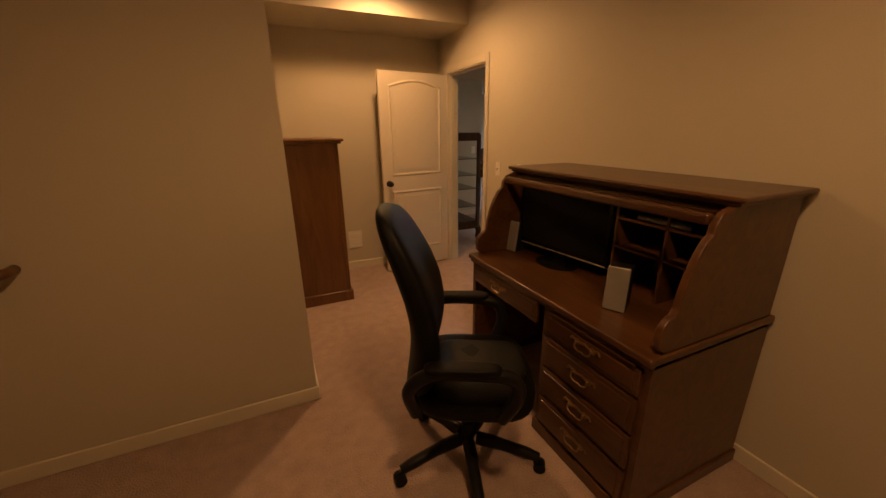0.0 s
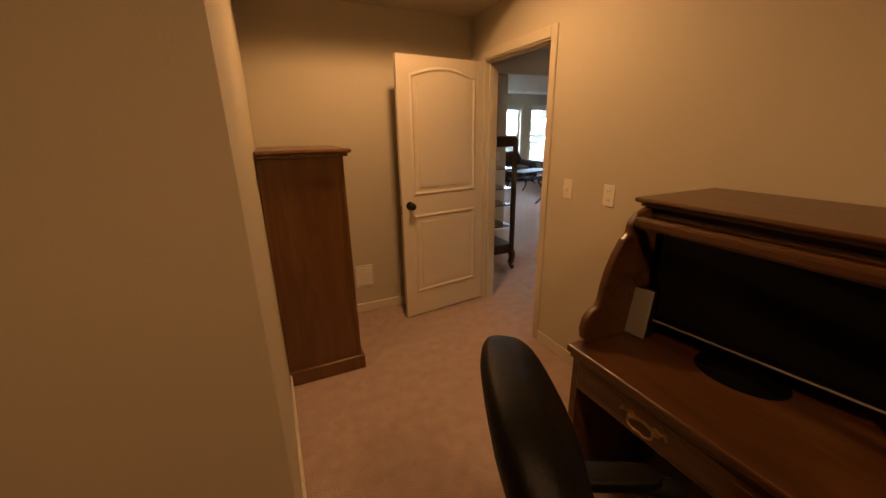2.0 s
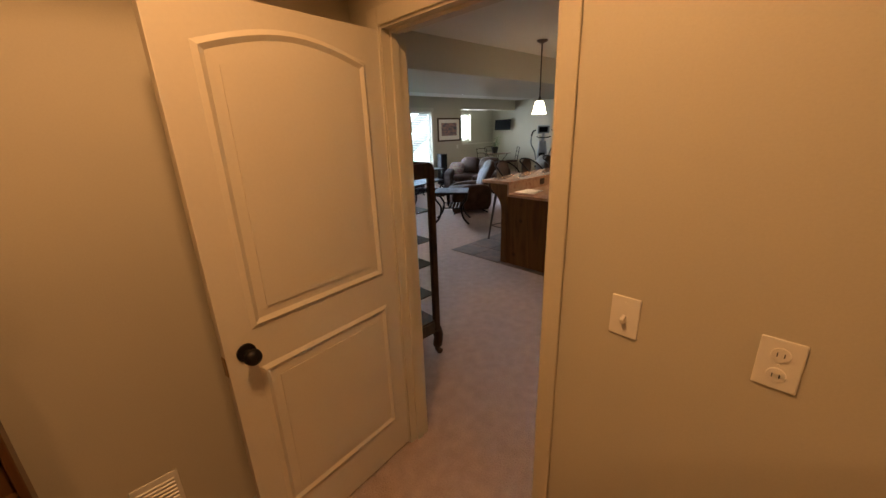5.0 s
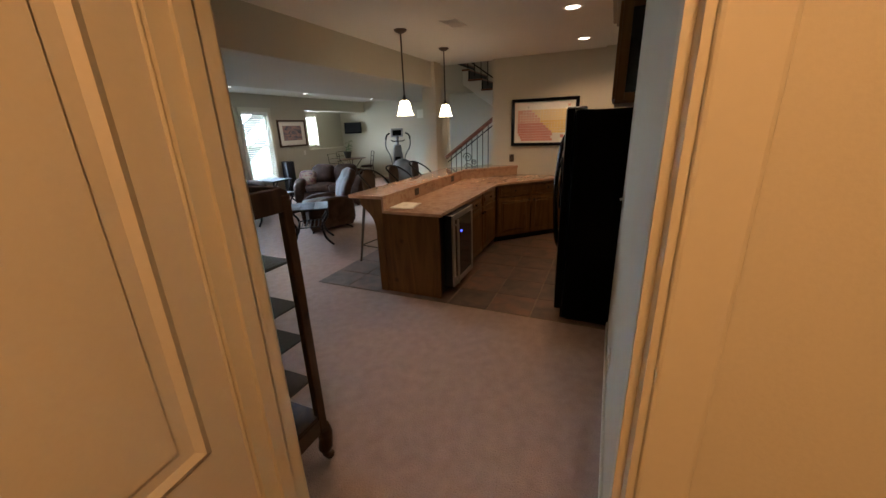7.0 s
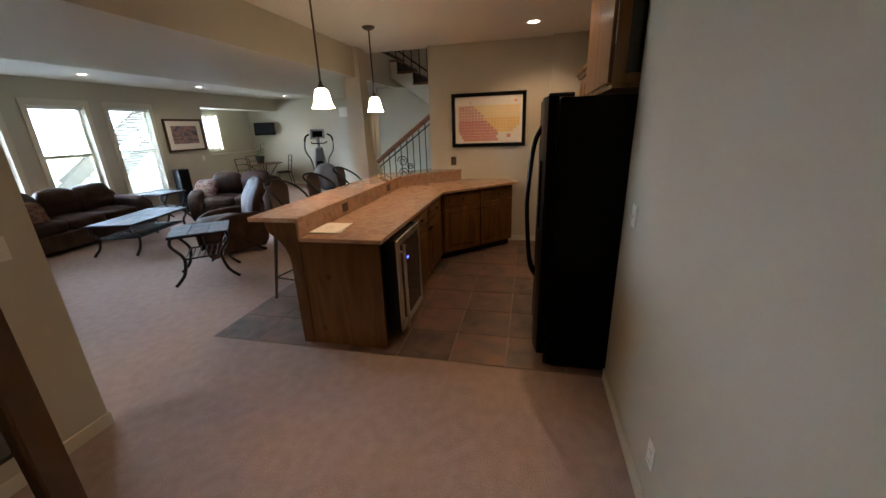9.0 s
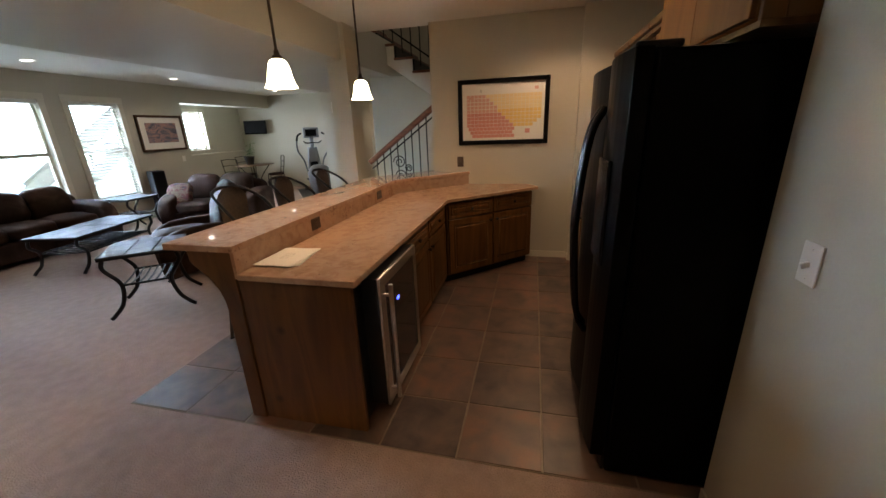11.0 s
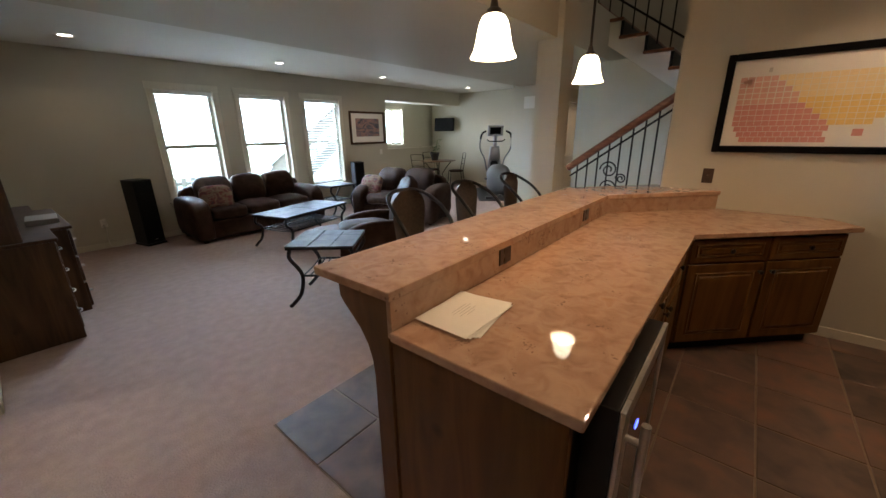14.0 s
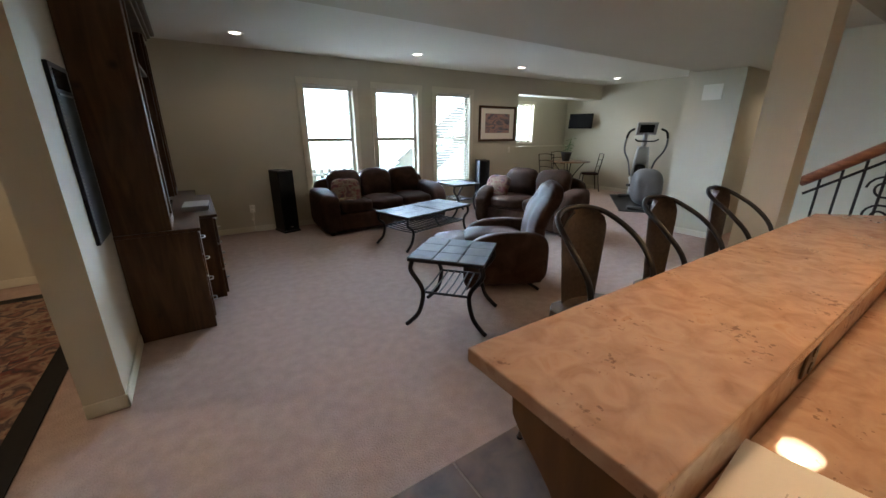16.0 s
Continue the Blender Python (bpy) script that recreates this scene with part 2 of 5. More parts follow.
# Emission set far above the sky's own, so the panel lights the living room.
BACK = glow("daylight_panel_glow", (0.56, 0.745, 1.0), 102.0)
GREYM = material("grey_machine", (0.16, 0.165, 0.17), 0.42, 0.2, vary=0.1, bump=0.03)
SILVM = material("silver_machine", (0.42, 0.43, 0.44), 0.38, 0.5, vary=0.06, bump=0.02)
SCREEN = material("grey_screen", (0.006, 0.006, 0.007), 0.45, vary=0.1, bump=0.0, spec=0.1)
for m_ in (DARKW, ALDER):
    m_.node_tree.nodes["Principled BSDF"].inputs["Specular IOR Level"].default_value = 0.25
HANDRAILW = ramp_material("cherry_rail", [(0.25, (0.10, 0.032, 0.012)), (0.55, (0.20, 0.072, 0.028)), (0.8, (0.27, 0.11, 0.045))], 0.3, scale=4, stretch=(6, 0.7, 6), bump=0.04, coat=0.3)

# ---- building helpers ----
def thing(name, label, category, m=None, group="", kind=""):
    ob = new(name)
    ob.empty_display_size = 0.1
    ob.matrix_world = m or Matrix()
    return tagged(ob, label, category, group, kind)


def mesh_of(name, bm, mat, smooth=True):
    me = bpy.data.meshes.new(name)
    bmesh.ops.recalc_face_normals(bm, faces=bm.faces)
    bm.to_mesh(me)
    bm.free()
    me.materials.append(mat)
    if smooth and me.polygons:
        me.shade_smooth()
        me.set_sharp_from_angle(angle=radians(50))
        sizes = sorted(p.area for p in me.polygons)
        middle = sizes[len(sizes) // 2]
        for p in me.polygons:
            if p.area > 12 * middle:
                p.use_smooth = False
    return me


def part(name, bm, mat, parent, label="", smooth=True):
    ob = new(name, mesh_of(name, bm, mat, smooth))
    ob.parent = parent
    return tagged(ob, label)


def structure(name, bm, mat, label="", smooth=False):
    return tagged(new(name, mesh_of(name, bm, mat, smooth)), label, "", "", "structure")


def box(bm, x0, x1, y0, y1, z0, z1, r=0.0, seg=2):
    """A box, with rounded edges where r is given."""
    tmp = bmesh.new()
    bmesh.ops.create_cube(tmp, size=1)
    for v in tmp.verts:
        v.co = Vector(((x0 + x1) / 2 + v.co.x * (x1 - x0), (y0 + y1) / 2 + v.co.y * (y1 - y0), (z0 + z1) / 2 + v.co.z * (z1 - z0)))
    if r:
        r = min(r, 0.49 * min(x1 - x0, y1 - y0, z1 - z0))
        bmesh.ops.bevel(tmp, geom=list(tmp.edges), offset=r, segments=seg, affect="EDGES", profile=0.5)
    join(bm, tmp)
    return bm


def join(bm, tmp, m=None):
    if m is not None:
        bmesh.ops.transform(tmp, matrix=m, verts=tmp.verts)
    me = bpy.data.meshes.new("tmp")
    tmp.to_mesh(me)
    tmp.free()
    bm.from_mesh(me)
    bpy.data.meshes.remove(me)
    return bm


def B(*a, r=0.0, seg=2):
    return box(bmesh.new(), *a, r=r, seg=seg)


def prism(bm, pts, lo, hi, axis="z"):
    """A closed outline of 2D points, drawn out between lo and hi along an axis."""
    def at(p, h):
        return {"z": (p[0], p[1], h), "y": (p[0], h, p[1]), "x": (h, p[0], p[1])}[axis]
    a = [bm.verts.new(at(p, lo)) for p in pts]
    b = [bm.verts.new(at(p, hi)) for p in pts]
    n = len(pts)
    bm.faces.new(a)
    bm.faces.new(b[::-1])
    for i in range(n):
        bm.faces.new((a[i], b[i], b[(i + 1) % n], a[(i + 1) % n]))
    return bm


def slab(pts, lo, hi, r=0.0, axis="z"):
    bm = prism(bmesh.new(), pts, lo, hi, axis)
    bmesh.ops.recalc_face_normals(bm, faces=bm.faces)
    if r:
        bmesh.ops.bevel(bm, geom=list(bm.edges), offset=r, segments=2, affect="EDGES", profile=0.5)
    return bm


def tube(bm, pts, r, sides=8, flat=1.0):
    """A round bar along a line of points; r may be a list."""
    pts = [Vector(p) for p in pts]
    rs = r if isinstance(r, (list, tuple)) else [r] * len(pts)
    rings, up = [], None
    for i, p in enumerate(pts):
        d = (pts[min(i + 1, len(pts) - 1)] - pts[max(i - 1, 0)]).normalized()
        side = d.cross(up if up is not None else (Vector((0, 0, 1)) if abs(d.z) < 0.9 else Vector((1, 0, 0)))).normalized()
        up = side.cross(d).normalized()
        rings.append([bm.verts.new(p + rs[i] * (math.cos(a) * side + flat * math.sin(a) * up)) for a in (2 * math.pi * k / sides for k in range(sides))])
    for a, b in zip(rings, rings[1:]):
        for k in range(sides):
            bm.faces.new((a[k], a[(k + 1) % sides], b[(k + 1) % sides], b[k]))
    bm.faces.new(rings[0][::-1])
    bm.faces.new(rings[-1])
    return bm


def smooth_line(pts, n=6):
    """More points on a smooth curve through the given ones."""
    pts = [Vector(p) for p in pts]
    ext = [2 * pts[0] - pts[1]] + pts + [2 * pts[-1] - pts[-2]]
    res = []
    for i in range(1, len(ext) - 2):
        a, b, c, d = ext[i - 1:i + 3]
        for k in range(n):
            t = k / n
            res.append(0.5 * ((2 * b) + (c - a) * t + (2 * a - 5 * b + 4 * c - d) * t * t + (3 * b - a - 3 * c + d) * t ** 3))
    return res + [pts[-1]]


def lathe(bm, profile, sides=24, m=None):
    """Turn (radius, z) points round the z axis."""
    tmp = bmesh.new()
    rings = []
    for rad, z in profile:
        rad = max(rad, 0.0005)
        rings.append([tmp.verts.new((rad * math.cos(a), rad * math.sin(a), z)) for a in (2 * math.pi * k / sides for k in range(sides))])
    for a, b in zip(rings, rings[1:]):
        for k in range(sides):
            tmp.faces.new((a[k], a[(k + 1) % sides], b[(k + 1) % sides], b[k]))
    return join(bm, tmp, m)


def cushion(w, d, h, p=5.0, wrinkle=0.006, cuts=9, seed=0, crown=0.0):
    """A stuffed block, centred, with soft edges and light creases."""
    bm = bmesh.new()
    bmesh.ops.create_cube(bm, size=2)
    bmesh.ops.subdivide_edges(bm, edges=list(bm.edges), cuts=cuts, use_grid_fill=True)
    for v in bm.verts:
        a = v.co
        big = max(abs(a.x), abs(a.y), abs(a.z))
        norm = (abs(a.x) ** p + abs(a.y) ** p + abs(a.z) ** p) ** (1 / p)
        c = a * (big / norm)
        c = Vector((c.x * w / 2, c.y * d / 2, c.z * h / 2))
        if a.z > 0:
            c.z += crown * (1 - a.x * a.x) * (1 - a.y * a.y)
        n = noise.noise_vector(c * 7 + Vector((seed * 3.1, seed, 0)))
        v.co = c + n * wrinkle
    return bm


def moved(bm, m):
    bmesh.ops.transform(bm, matrix=m, verts=bm.verts)
    return bm


def moulding(bm, outline, width, depth, y, inward=True):
    """A sloped picture-frame strip round a closed outline in the x-z plane, standing out of the plane y towards -y."""
    n = len(outline)
    pts = [Vector((p[0], p[1])) for p in outline]
    inner = []
    for i in range(n):
        e1, e2 = (pts[i] - pts[i - 1]).normalized(), (pts[(i + 1) % n] - pts[i]).normalized()
        n1, n2 = Vector((-e1.y, e1.x)), Vector((-e2.y, e2.x))
        k = (n1 + n2)
        k = k / max(0.3, k.length_squared / 2)
        inner.append(pts[i] + k * width)
    mid = [(a + b) / 2 for a, b in zip(pts, inner)]
    rings = [[bm.verts.new((p.x, yy, p.y)) for p in line] for line, yy in ((pts, y), (mid, y - depth), (inner, y))]
    for a, b in zip(rings, rings[1:]):
        for i in range(n):
            bm.faces.new((a[i], a[(i + 1) % n], b[(i + 1) % n], b[i]))
    return bm


def rect(x0, x1, z0, z1):
    return [(x0, z0), (x1, z0), (x1, z1), (x0, z1)]

# ---- the large structure ----
XO, XM, YS, XP, YW = 1.85, 1.97, 3.003, 7.56, 11.35     # office wall, its far face, kitchen wall, picture wall, window wall


def wall(name, *boxes, mat=None, label="painted drywall"):
    bm = bmesh.new()
    for b in boxes:
        box(bm, *b)
    return structure(name, bm, mat or WALL, label)


ground = structure("ground", B(-60, 80, 11.5, 90, -0.35, -0.25), GRASS, "sunlit grass outside the windows")
floor = structure("floor", B(-2.3, 13.5, -2.0, 12.7, -0.12, 0.0), CARPET, "beige-grey cut pile carpet")
OY0, OY1, OZ = 3.04, 3.845, 2.075
wall("wall_office_east", (XO, XM, -1.9, OY0, 0, Z_K), (XO, XM, OY1, 6.09, 0, Z_K), (XO, XM, OY0, OY1, OZ, Z_K))
wall("wall_office_north", (-0.04, XO, 4.05, 4.17, 0, Z_K))
wall("wall_office_recess", (-0.04, 0.10, 1.96, 4.05, 0, Z_K))
wall("wall_office_stub", (-2.1, -0.04, 1.96, 2.08, 0, Z_K))
wall("wall_office_west", (-2.22, -2.1, -1.9, 2.08, 0, Z_K))
wall("wall_office_south", (-2.1, XO, -2.02, -1.9, 0, Z_K))
wall("ceiling_office", (-2.22, XM, -2.02, 4.17, Z_K, Z_K + 0.1), mat=CEIL, label="painted textured ceiling")
wall("ceiling_soffit_office", (0.10, XO, 3.38, 4.05, 2.42, Z_K), label="painted boxed-in soffit")

wall("wall_kitchen_south", (XM, 4.47, 2.865, YS, 0, Z_K))
wall("wall_alcove_side", (4.35, 4.47, 2.62, 2.865, 0, Z_K))
wall("wall_alcove_back", (4.35, 7.9, 2.5, 2.62, 0, Z_K))
wall("wall_picture", (XP, XP + 0.12, 3.31, 4.93, 0, Z_K), (7.46, XP + 0.12, 2.62, 3.31, 0, Z_K))
wall("ceiling_kitchen", (XM, XP + 0.12, 2.5, 5.83, Z_K, Z_K + 0.12), mat=CEIL, label="painted textured ceiling")
wall("wall_alcove_north", (XM, 3.52, 5.965, 6.085, 0, Z_S))
wall("ceiling_soffit_main", (XM, 10.2, 5.83, 7.79, Z_S, Z_K + 0.1), (10.2, 12.7, 5.83, 7.2, Z_S, Z_K + 0.1), label="painted dropped soffit")
wall("ceiling_living", (3.35, 13.4, 7.79, 12.55, Z_L, Z_L + 0.12), mat=CEIL, label="painted textured ceiling")
wall("wall_living_west", (3.35, 3.53, 7.47, 11.5, 0, Z_L))
wall("ceiling_hall", (0.3, 3.35, 5.97, 11.5, Z_L, Z_L + 0.1), mat=CEIL, label="painted ceiling")
wall("wall_hall", (0.2, 0.32, 6.085, 10.42, 0, Z_L), (0.32, 3.35, 10.3, 10.42, 0, Z_L))
wall("wall_hall_south", (0.2, XO, 5.965, 6.085, 0, Z_L), (XO, XM, 6.09, 6.12, 0, Z_L))
wall("column", (7.20, 7.45, 5.775, 6.005, 0, Z_K))

WINDOWS = [(5.58, 6.55), (6.80, 7.785), (8.025, 8.99)]
WZ0, WZ1, TW = 0.45, 2.29, 0.085
pieces, x = [], 3.4
for a, b in WINDOWS:
    pieces += [(x, a + TW, YW, YW + 0.16, 0, Z_L), (a + TW, b - TW, YW, YW + 0.16, 0, WZ0 + TW), (a + TW, b - TW, YW, YW + 0.16, WZ1 - TW, Z_L)]
    x = b - TW
pieces.append((x, 10.25, YW, YW + 0.16, 0, Z_L))
wall("wall_windows", *pieces)
NX0, NX1, NZ0, NZ1 = 11.15, 11.92, 1.16, 2.24
wall("wall_recess", (10.13, 10.25, YW + 0.16, 12.54, 0, Z_L), (10.25, NX0 + 0.07, 12.42, 12.54, 0, Z_L), (NX1 - 0.07, 13.32, 12.42, 12.54, 0, Z_L),
     (NX0 + 0.07, NX1 - 0.07, 12.42, 12.54, 0, NZ0 + 0.07), (NX0 + 0.07, NX1 - 0.07, 12.42, 12.54, NZ1 - 0.07, Z_L), (10.25, 13.2, 12.3, 12.42, 0, 1.10))
structure("trim_ledge", B(10.25, 13.2, 12.27, 12.42, 1.10, 1.125, r=0.006), TRIM, "painted ledge board")
wall("ceiling_soffit_recess", (10.25, 13.2, YW, 11.75, 2.28, Z_L), label="painted dropped soffit")
wall("wall_east", (13.2, 13.32, 7.9, 12.42, 0, Z_L))
wall("wall_block", (10.2, 13.32, 7.78, 7.9, 0, Z_L), (10.2, 10.32, 7.2, 7.78, 0, Z_L), (10.32, 11.05, 7.2, 7.32, 0, Z_L), (11.8, 12.7, 7.2, 7.32, 0, Z_L), (11.05, 11.8, 7.2, 7.32, 2.05, Z_L))
wall("wall_hall_east", (12.58, 12.7, 5.83, 7.2, 0, Z_S))
wall("wall_stairwell", (9.7, 9.82, 2.5, 6.0, 0, 5.4), (9.7, 9.82, 6.0, 6.30, 0, Z_S), (9.82, 12.58, 5.83, 5.95, 0, Z_S), (7.9, 9.7, 2.5, 2.62, 0, 5.4), (7.56, 7.68, 2.5, 7.9, Z_K + 0.12, 5.4), (9.7, 9.82, 6.0, 7.9, Z_K + 0.12, 5.4), (7.56, 9.82, 7.9, 8.02, Z_K + 0.12, 5.4))
wall("ceiling_stairwell", (7.56, 9.82, 2.5, 8.02, 5.4, 5.5), mat=CEIL, label="painted ceiling over the stairs")
tagged(new("floor_bath", mesh_of("floor_bath", B(10.32, 13.2, 7.32, 7.78, 0.001, 0.004), WALL)), "", "", "", "structure")


def baseboard(name, *runs):
    """Runs (x0, y0, x1, y1, nx, ny): along a wall, standing out towards (nx, ny)."""
    bm = bmesh.new()
    for x0, y0, x1, y1, nx, ny in runs:
        t, h = 0.013, 0.085
        lo = (min(x0, x1, x0 + nx * t, x1 + nx * t), min(y0, y1, y0 + ny * t, y1 + ny * t))
        hi = (max(x0, x1, x0 + nx * t, x1 + nx * t), max(y0, y1, y0 + ny * t, y1 + ny * t))
        box(bm, lo[0], hi[0], lo[1], hi[1], 0, h, r=0.004, seg=1)
    return structure(name, bm, TRIM, "painted wooden baseboard")


baseboard("baseboard_office", (XO, -1.9, XO, OY0 - 0.055, -1, 0), (XO, OY1 + 0.07, XO, 4.05, -1, 0), (0.10, 4.05, XO - 0.02, 4.05, 0, -1), (0.10, 1.96, 0.10, 4.04, 1, 0), (-2.1, 1.96, 0.113, 1.96, 0, -1))
baseboard("baseboard_kitchen", (2.06, YS, 4.47, YS, 0, 1), (XP, 3.33, XP, 3.8, -1, 0), (7.46, 3.26, 7.46, 3.31, -1, 0), (7.46, 3.31, XP - 0.013, 3.31, 0, 1))
baseboard("baseboard_main", (XM, OY1 + 0.08, XM, 5.965, 1, 0), (XM + 0.02, 5.965, 3.533, 5.965, 0, -1), (3.52, 5.965, 3.52, 6.085, 1, 0), (3.53, 7.457, 3.53, 8.24, 1, 0), (3.35, 7.47, 3.543, 7.47, 0, -1), (3.53, 10.5, 3.53, YW, 1, 0), (3.53, YW, 10.25, YW, 0, -1),
          (10.25, 12.3, 13.2, 12.3, 0, -1), (13.2, 7.9, 13.2, 12.3, -1, 0), (10.2, 7.2, 10.2, 7.9, -1, 0), (7.20, 5.775, 7.20, 6.005, -1, 0), (0.32, 10.3, 3.35, 10.3, 0, -1))


def casing(name, bm):
    return structure(name, bm, CASING, "painted door casing and jamb", True)


bm = bmesh.new()
for xa, xb in ((XO - 0.011, XO), (XM, XM + 0.014)):
    if xa < XO:
        box(bm, xa, xb, OY0 - 0.052, OY0 + 0.006, 0, OZ + 0.06, r=0.005)
    box(bm, xa, xb, OY1 - 0.006, OY1 + 0.065, 0, OZ + 0.06, r=0.005)
    box(bm, xa, xb, OY0 + 0.006, OY1 - 0.006, OZ - 0.006, OZ + 0.06, r=0.005)
box(bm, XO, XM, OY0, OY0 + 0.015, 0, OZ)
box(bm, XO, XM, OY1 - 0.015, OY1, 0, OZ)
box(bm, XO, XM, OY0 + 0.015, OY1 - 0.015, OZ - 0.015, OZ)
box(bm, XO + 0.04, XO + 0.075, OY1 - 0.027, OY1 - 0.015, 0, OZ - 0.015)
box(bm, XO + 0.04, XO + 0.075, OY0 + 0.015, OY0 + 0.027, 0, OZ - 0.015)
box(bm, XO + 0.04, XO + 0.075, OY0 + 0.027, OY1 - 0.027, OZ - 0.027, OZ - 0.015)
casing("trim_door_office", bm)
bm = bmesh.new()
box(bm, 10.98, 11.05, 7.184, 7.2, 0, 2.11, r=0.004)
box(bm, 11.8, 11.87, 7.184, 7.2, 0, 2.11, r=0.004)
box(bm, 11.05, 11.8, 7.184, 7.2, 2.05, 2.11, r=0.004)
casing("trim_door_hall", bm)

# ---- doors and windows ----
def arch_panel(x0, x1, z0, z1, rise, n=12):
    pts = [(x0, z0), (x1, z0)]
    for k in range(n + 1):
        u = 1 - k / n
        pts.append((x0 + (x1 - x0) * u, z1 - rise + rise * math.sin(math.pi * u)))
    return pts


def panel_door(name, w, h, m, label):
    """Two-panel arched door; hinge edge at local x = 0, both faces moulded."""
    d = tagged(thing(name, label, "door", m), kind="structure")
    t = 0.035
    leaf = B(0, w, -t / 2, t / 2, 0, h, r=0.002, seg=1)
    part("leaf", leaf, DOORP, d)
    for sgn in (1, -1):
        bm = bmesh.new()
        for outl in (arch_panel(0.097, w - 0.097, 1.035, h - 0.065, 0.062), rect(0.097, w - 0.097, 0.21, 0.885)):
            moulding(bm, outl, 0.032, 0.009, -t / 2)
        moved(bm, Matrix.Diagonal((1, sgn, 1, 1)))
        part("panel_moulding", bm, DOORP, d)
        for outl in (arch_panel(0.162, w - 0.162, 1.10, h - 0.13, 0.055), rect(0.162, w - 0.162, 0.275, 0.82)):
            bm = prism(bmesh.new(), outl, -t / 2 - 0.005, -t / 2 - 0.001, "y")
            moved(bm, Matrix.Diagonal((1, sgn, 1, 1)))
            part("panel", bm, DOORP, d, smooth=False)
    for sgn in (1, -1):
        bm = lathe(bmesh.new(), [(0.0, 0), (0.032, 0), (0.032, 0.006), (0.013, 0.01), (0.011, 0.03), (0.022, 0.036), (0.029, 0.048), (0.026, 0.062), (0.012, 0.07), (0, 0.071)])
        moved(bm, pose(w - 0.065, -sgn * t / 2, 0.965, 90 * sgn, 0, 0))
        part("door_knob", bm, IRON, d, "dark bronze door knob")
    bm = B(w - 0.001, w + 0.003, -0.012, 0.012, 0.90, 0.97)
    part("latch_plate", bm, BRASS, d, "brass latch plate")
    for z in (0.22, 1.02, 1.86):
        bm = B(-0.012, 0.004, -t / 2 - 0.006, -t / 2 + 0.004, z - 0.045, z + 0.045, r=0.002)
        tube(bm, [(-0.006, -t / 2 - 0.006, z - 0.05), (-0.006, -t / 2 - 0.006, z + 0.05)], 0.006)
        part("hinge", bm, IRON, d, "dark steel hinge")
    return d


panel_door("door_1", 0.80, 2.045, pose(1.858, 3.862, 0.012, 0, 0, 187.5), "cream painted two-panel arched door standing open")
panel_door("door_2", 0.74, 2.03, pose(11.055, 7.26, 0.012, 0, 0, 0), "cream painted two-panel door off the hall")


def window(name, x0, x1, z0, z1, y, deep, tw, blind_rows, label, mid=0.5, slide=False):
    """Cased window seen from the room at -y. blind_rows: fraction of the height with slats, from the top."""
    w = tagged(thing(name, label, "window", pose(0, y, 0)), kind="structure")
    bm = bmesh.new()
    for a in ((x0, x0 + tw, z0, z1 - tw), (x1 - tw, x1, z0, z1 - tw), (x0 - 0.012, x1 + 0.012, z1 - tw, z1 + 0.012)):
        box(bm, a[0], a[1], -0.02, 0.0, a[2], a[3], r=0.004)
    part("window_casing", bm, TRIM, w)
    bm = B(x0 - 0.025, x1 + 0.025, -0.06, deep * 0.55, z0 + tw - 0.03, z0 + tw, r=0.006)
    box(bm, x0 + 0.01, x1 - 0.01, -0.018, 0.0, z0, z0 + tw - 0.03, r=0.003)
    part("window_sill", bm, TRIM, w)
    ix0, ix1, iz0, iz1 = x0 + tw, x1 - tw, z0 + tw, z1 - tw
    fr = 0.045
    yf0, yf1 = deep * 0.55, deep * 0.55 + 0.05
    bm = bmesh.new()
    for a in ((ix0, ix0 + fr, iz0, iz1), (ix1 - fr, ix1, iz0, iz1), (ix0 + fr, ix1 - fr, iz1 - fr, iz1), (ix0 + fr, ix1 - fr, iz0, iz0 + fr)):
        box(bm, a[0], a[1], yf0, yf1, a[2], a[3], r=0.004)
    part("window_frame", bm, TRIM, w)
    zm = iz0 + (iz1 - iz0) * mid
    if slide:
        xm = (ix0 + ix1) / 2
        part("meeting_rail", B(xm - 0.025, xm + 0.025, yf0 - 0.005, yf1 - 0.004, iz0 + fr, iz1 - fr, r=0.004), TRIM, w)
        spans = [(ix0 + fr, xm - 0.025, iz0 + fr, iz1 - fr), (xm + 0.025, ix1 - fr, iz0 + fr, iz1 - fr)]
    else:
        part("meeting_rail", B(ix0 + fr, ix1 - fr, yf0 - 0.008, yf1 - 0.004, zm - 0.03, zm + 0.03, r=0.004), TRIM, w)
        spans = [(ix0 + fr, ix1 - fr, iz0 + fr, zm - 0.03), (ix0 + fr, ix1 - fr, zm + 0.03, iz1 - fr)]
    for a in spans:
        g = part("pane", B(a[0], a[1], yf0 + 0.02, yf0 + 0.024, a[2], a[3]), PANE, w, smooth=False)
        g.visible_shadow = False
    if blind_rows:
        part("blind_headrail", B(ix0 + 0.004, ix1 - 0.004, 0.004, 0.055, iz1 - 0.065, iz1 - 0.002, r=0.006), BLIND, w, "white blind head rail")
        raised = blind_rows < 0.5
        n, pitch = (8, 0.009) if raised else (int((iz1 - iz0) * blind_rows / 0.05), 0.05)
        slat = mesh_of("slat", moved(B(ix0 + 0.008, ix1 - 0.008, -0.022, 0.022, -0.0015, 0.0015), pose(0, 0, 0, 4 if raised else 24, 0, 0)), BLIND)
        for k in range(n):
            ob = new("slat", slat)
            ob.parent = w
            ob.location = (0, 0.032, iz1 - 0.072 - pitch * k if raised else iz1 - 0.09 - pitch * k)
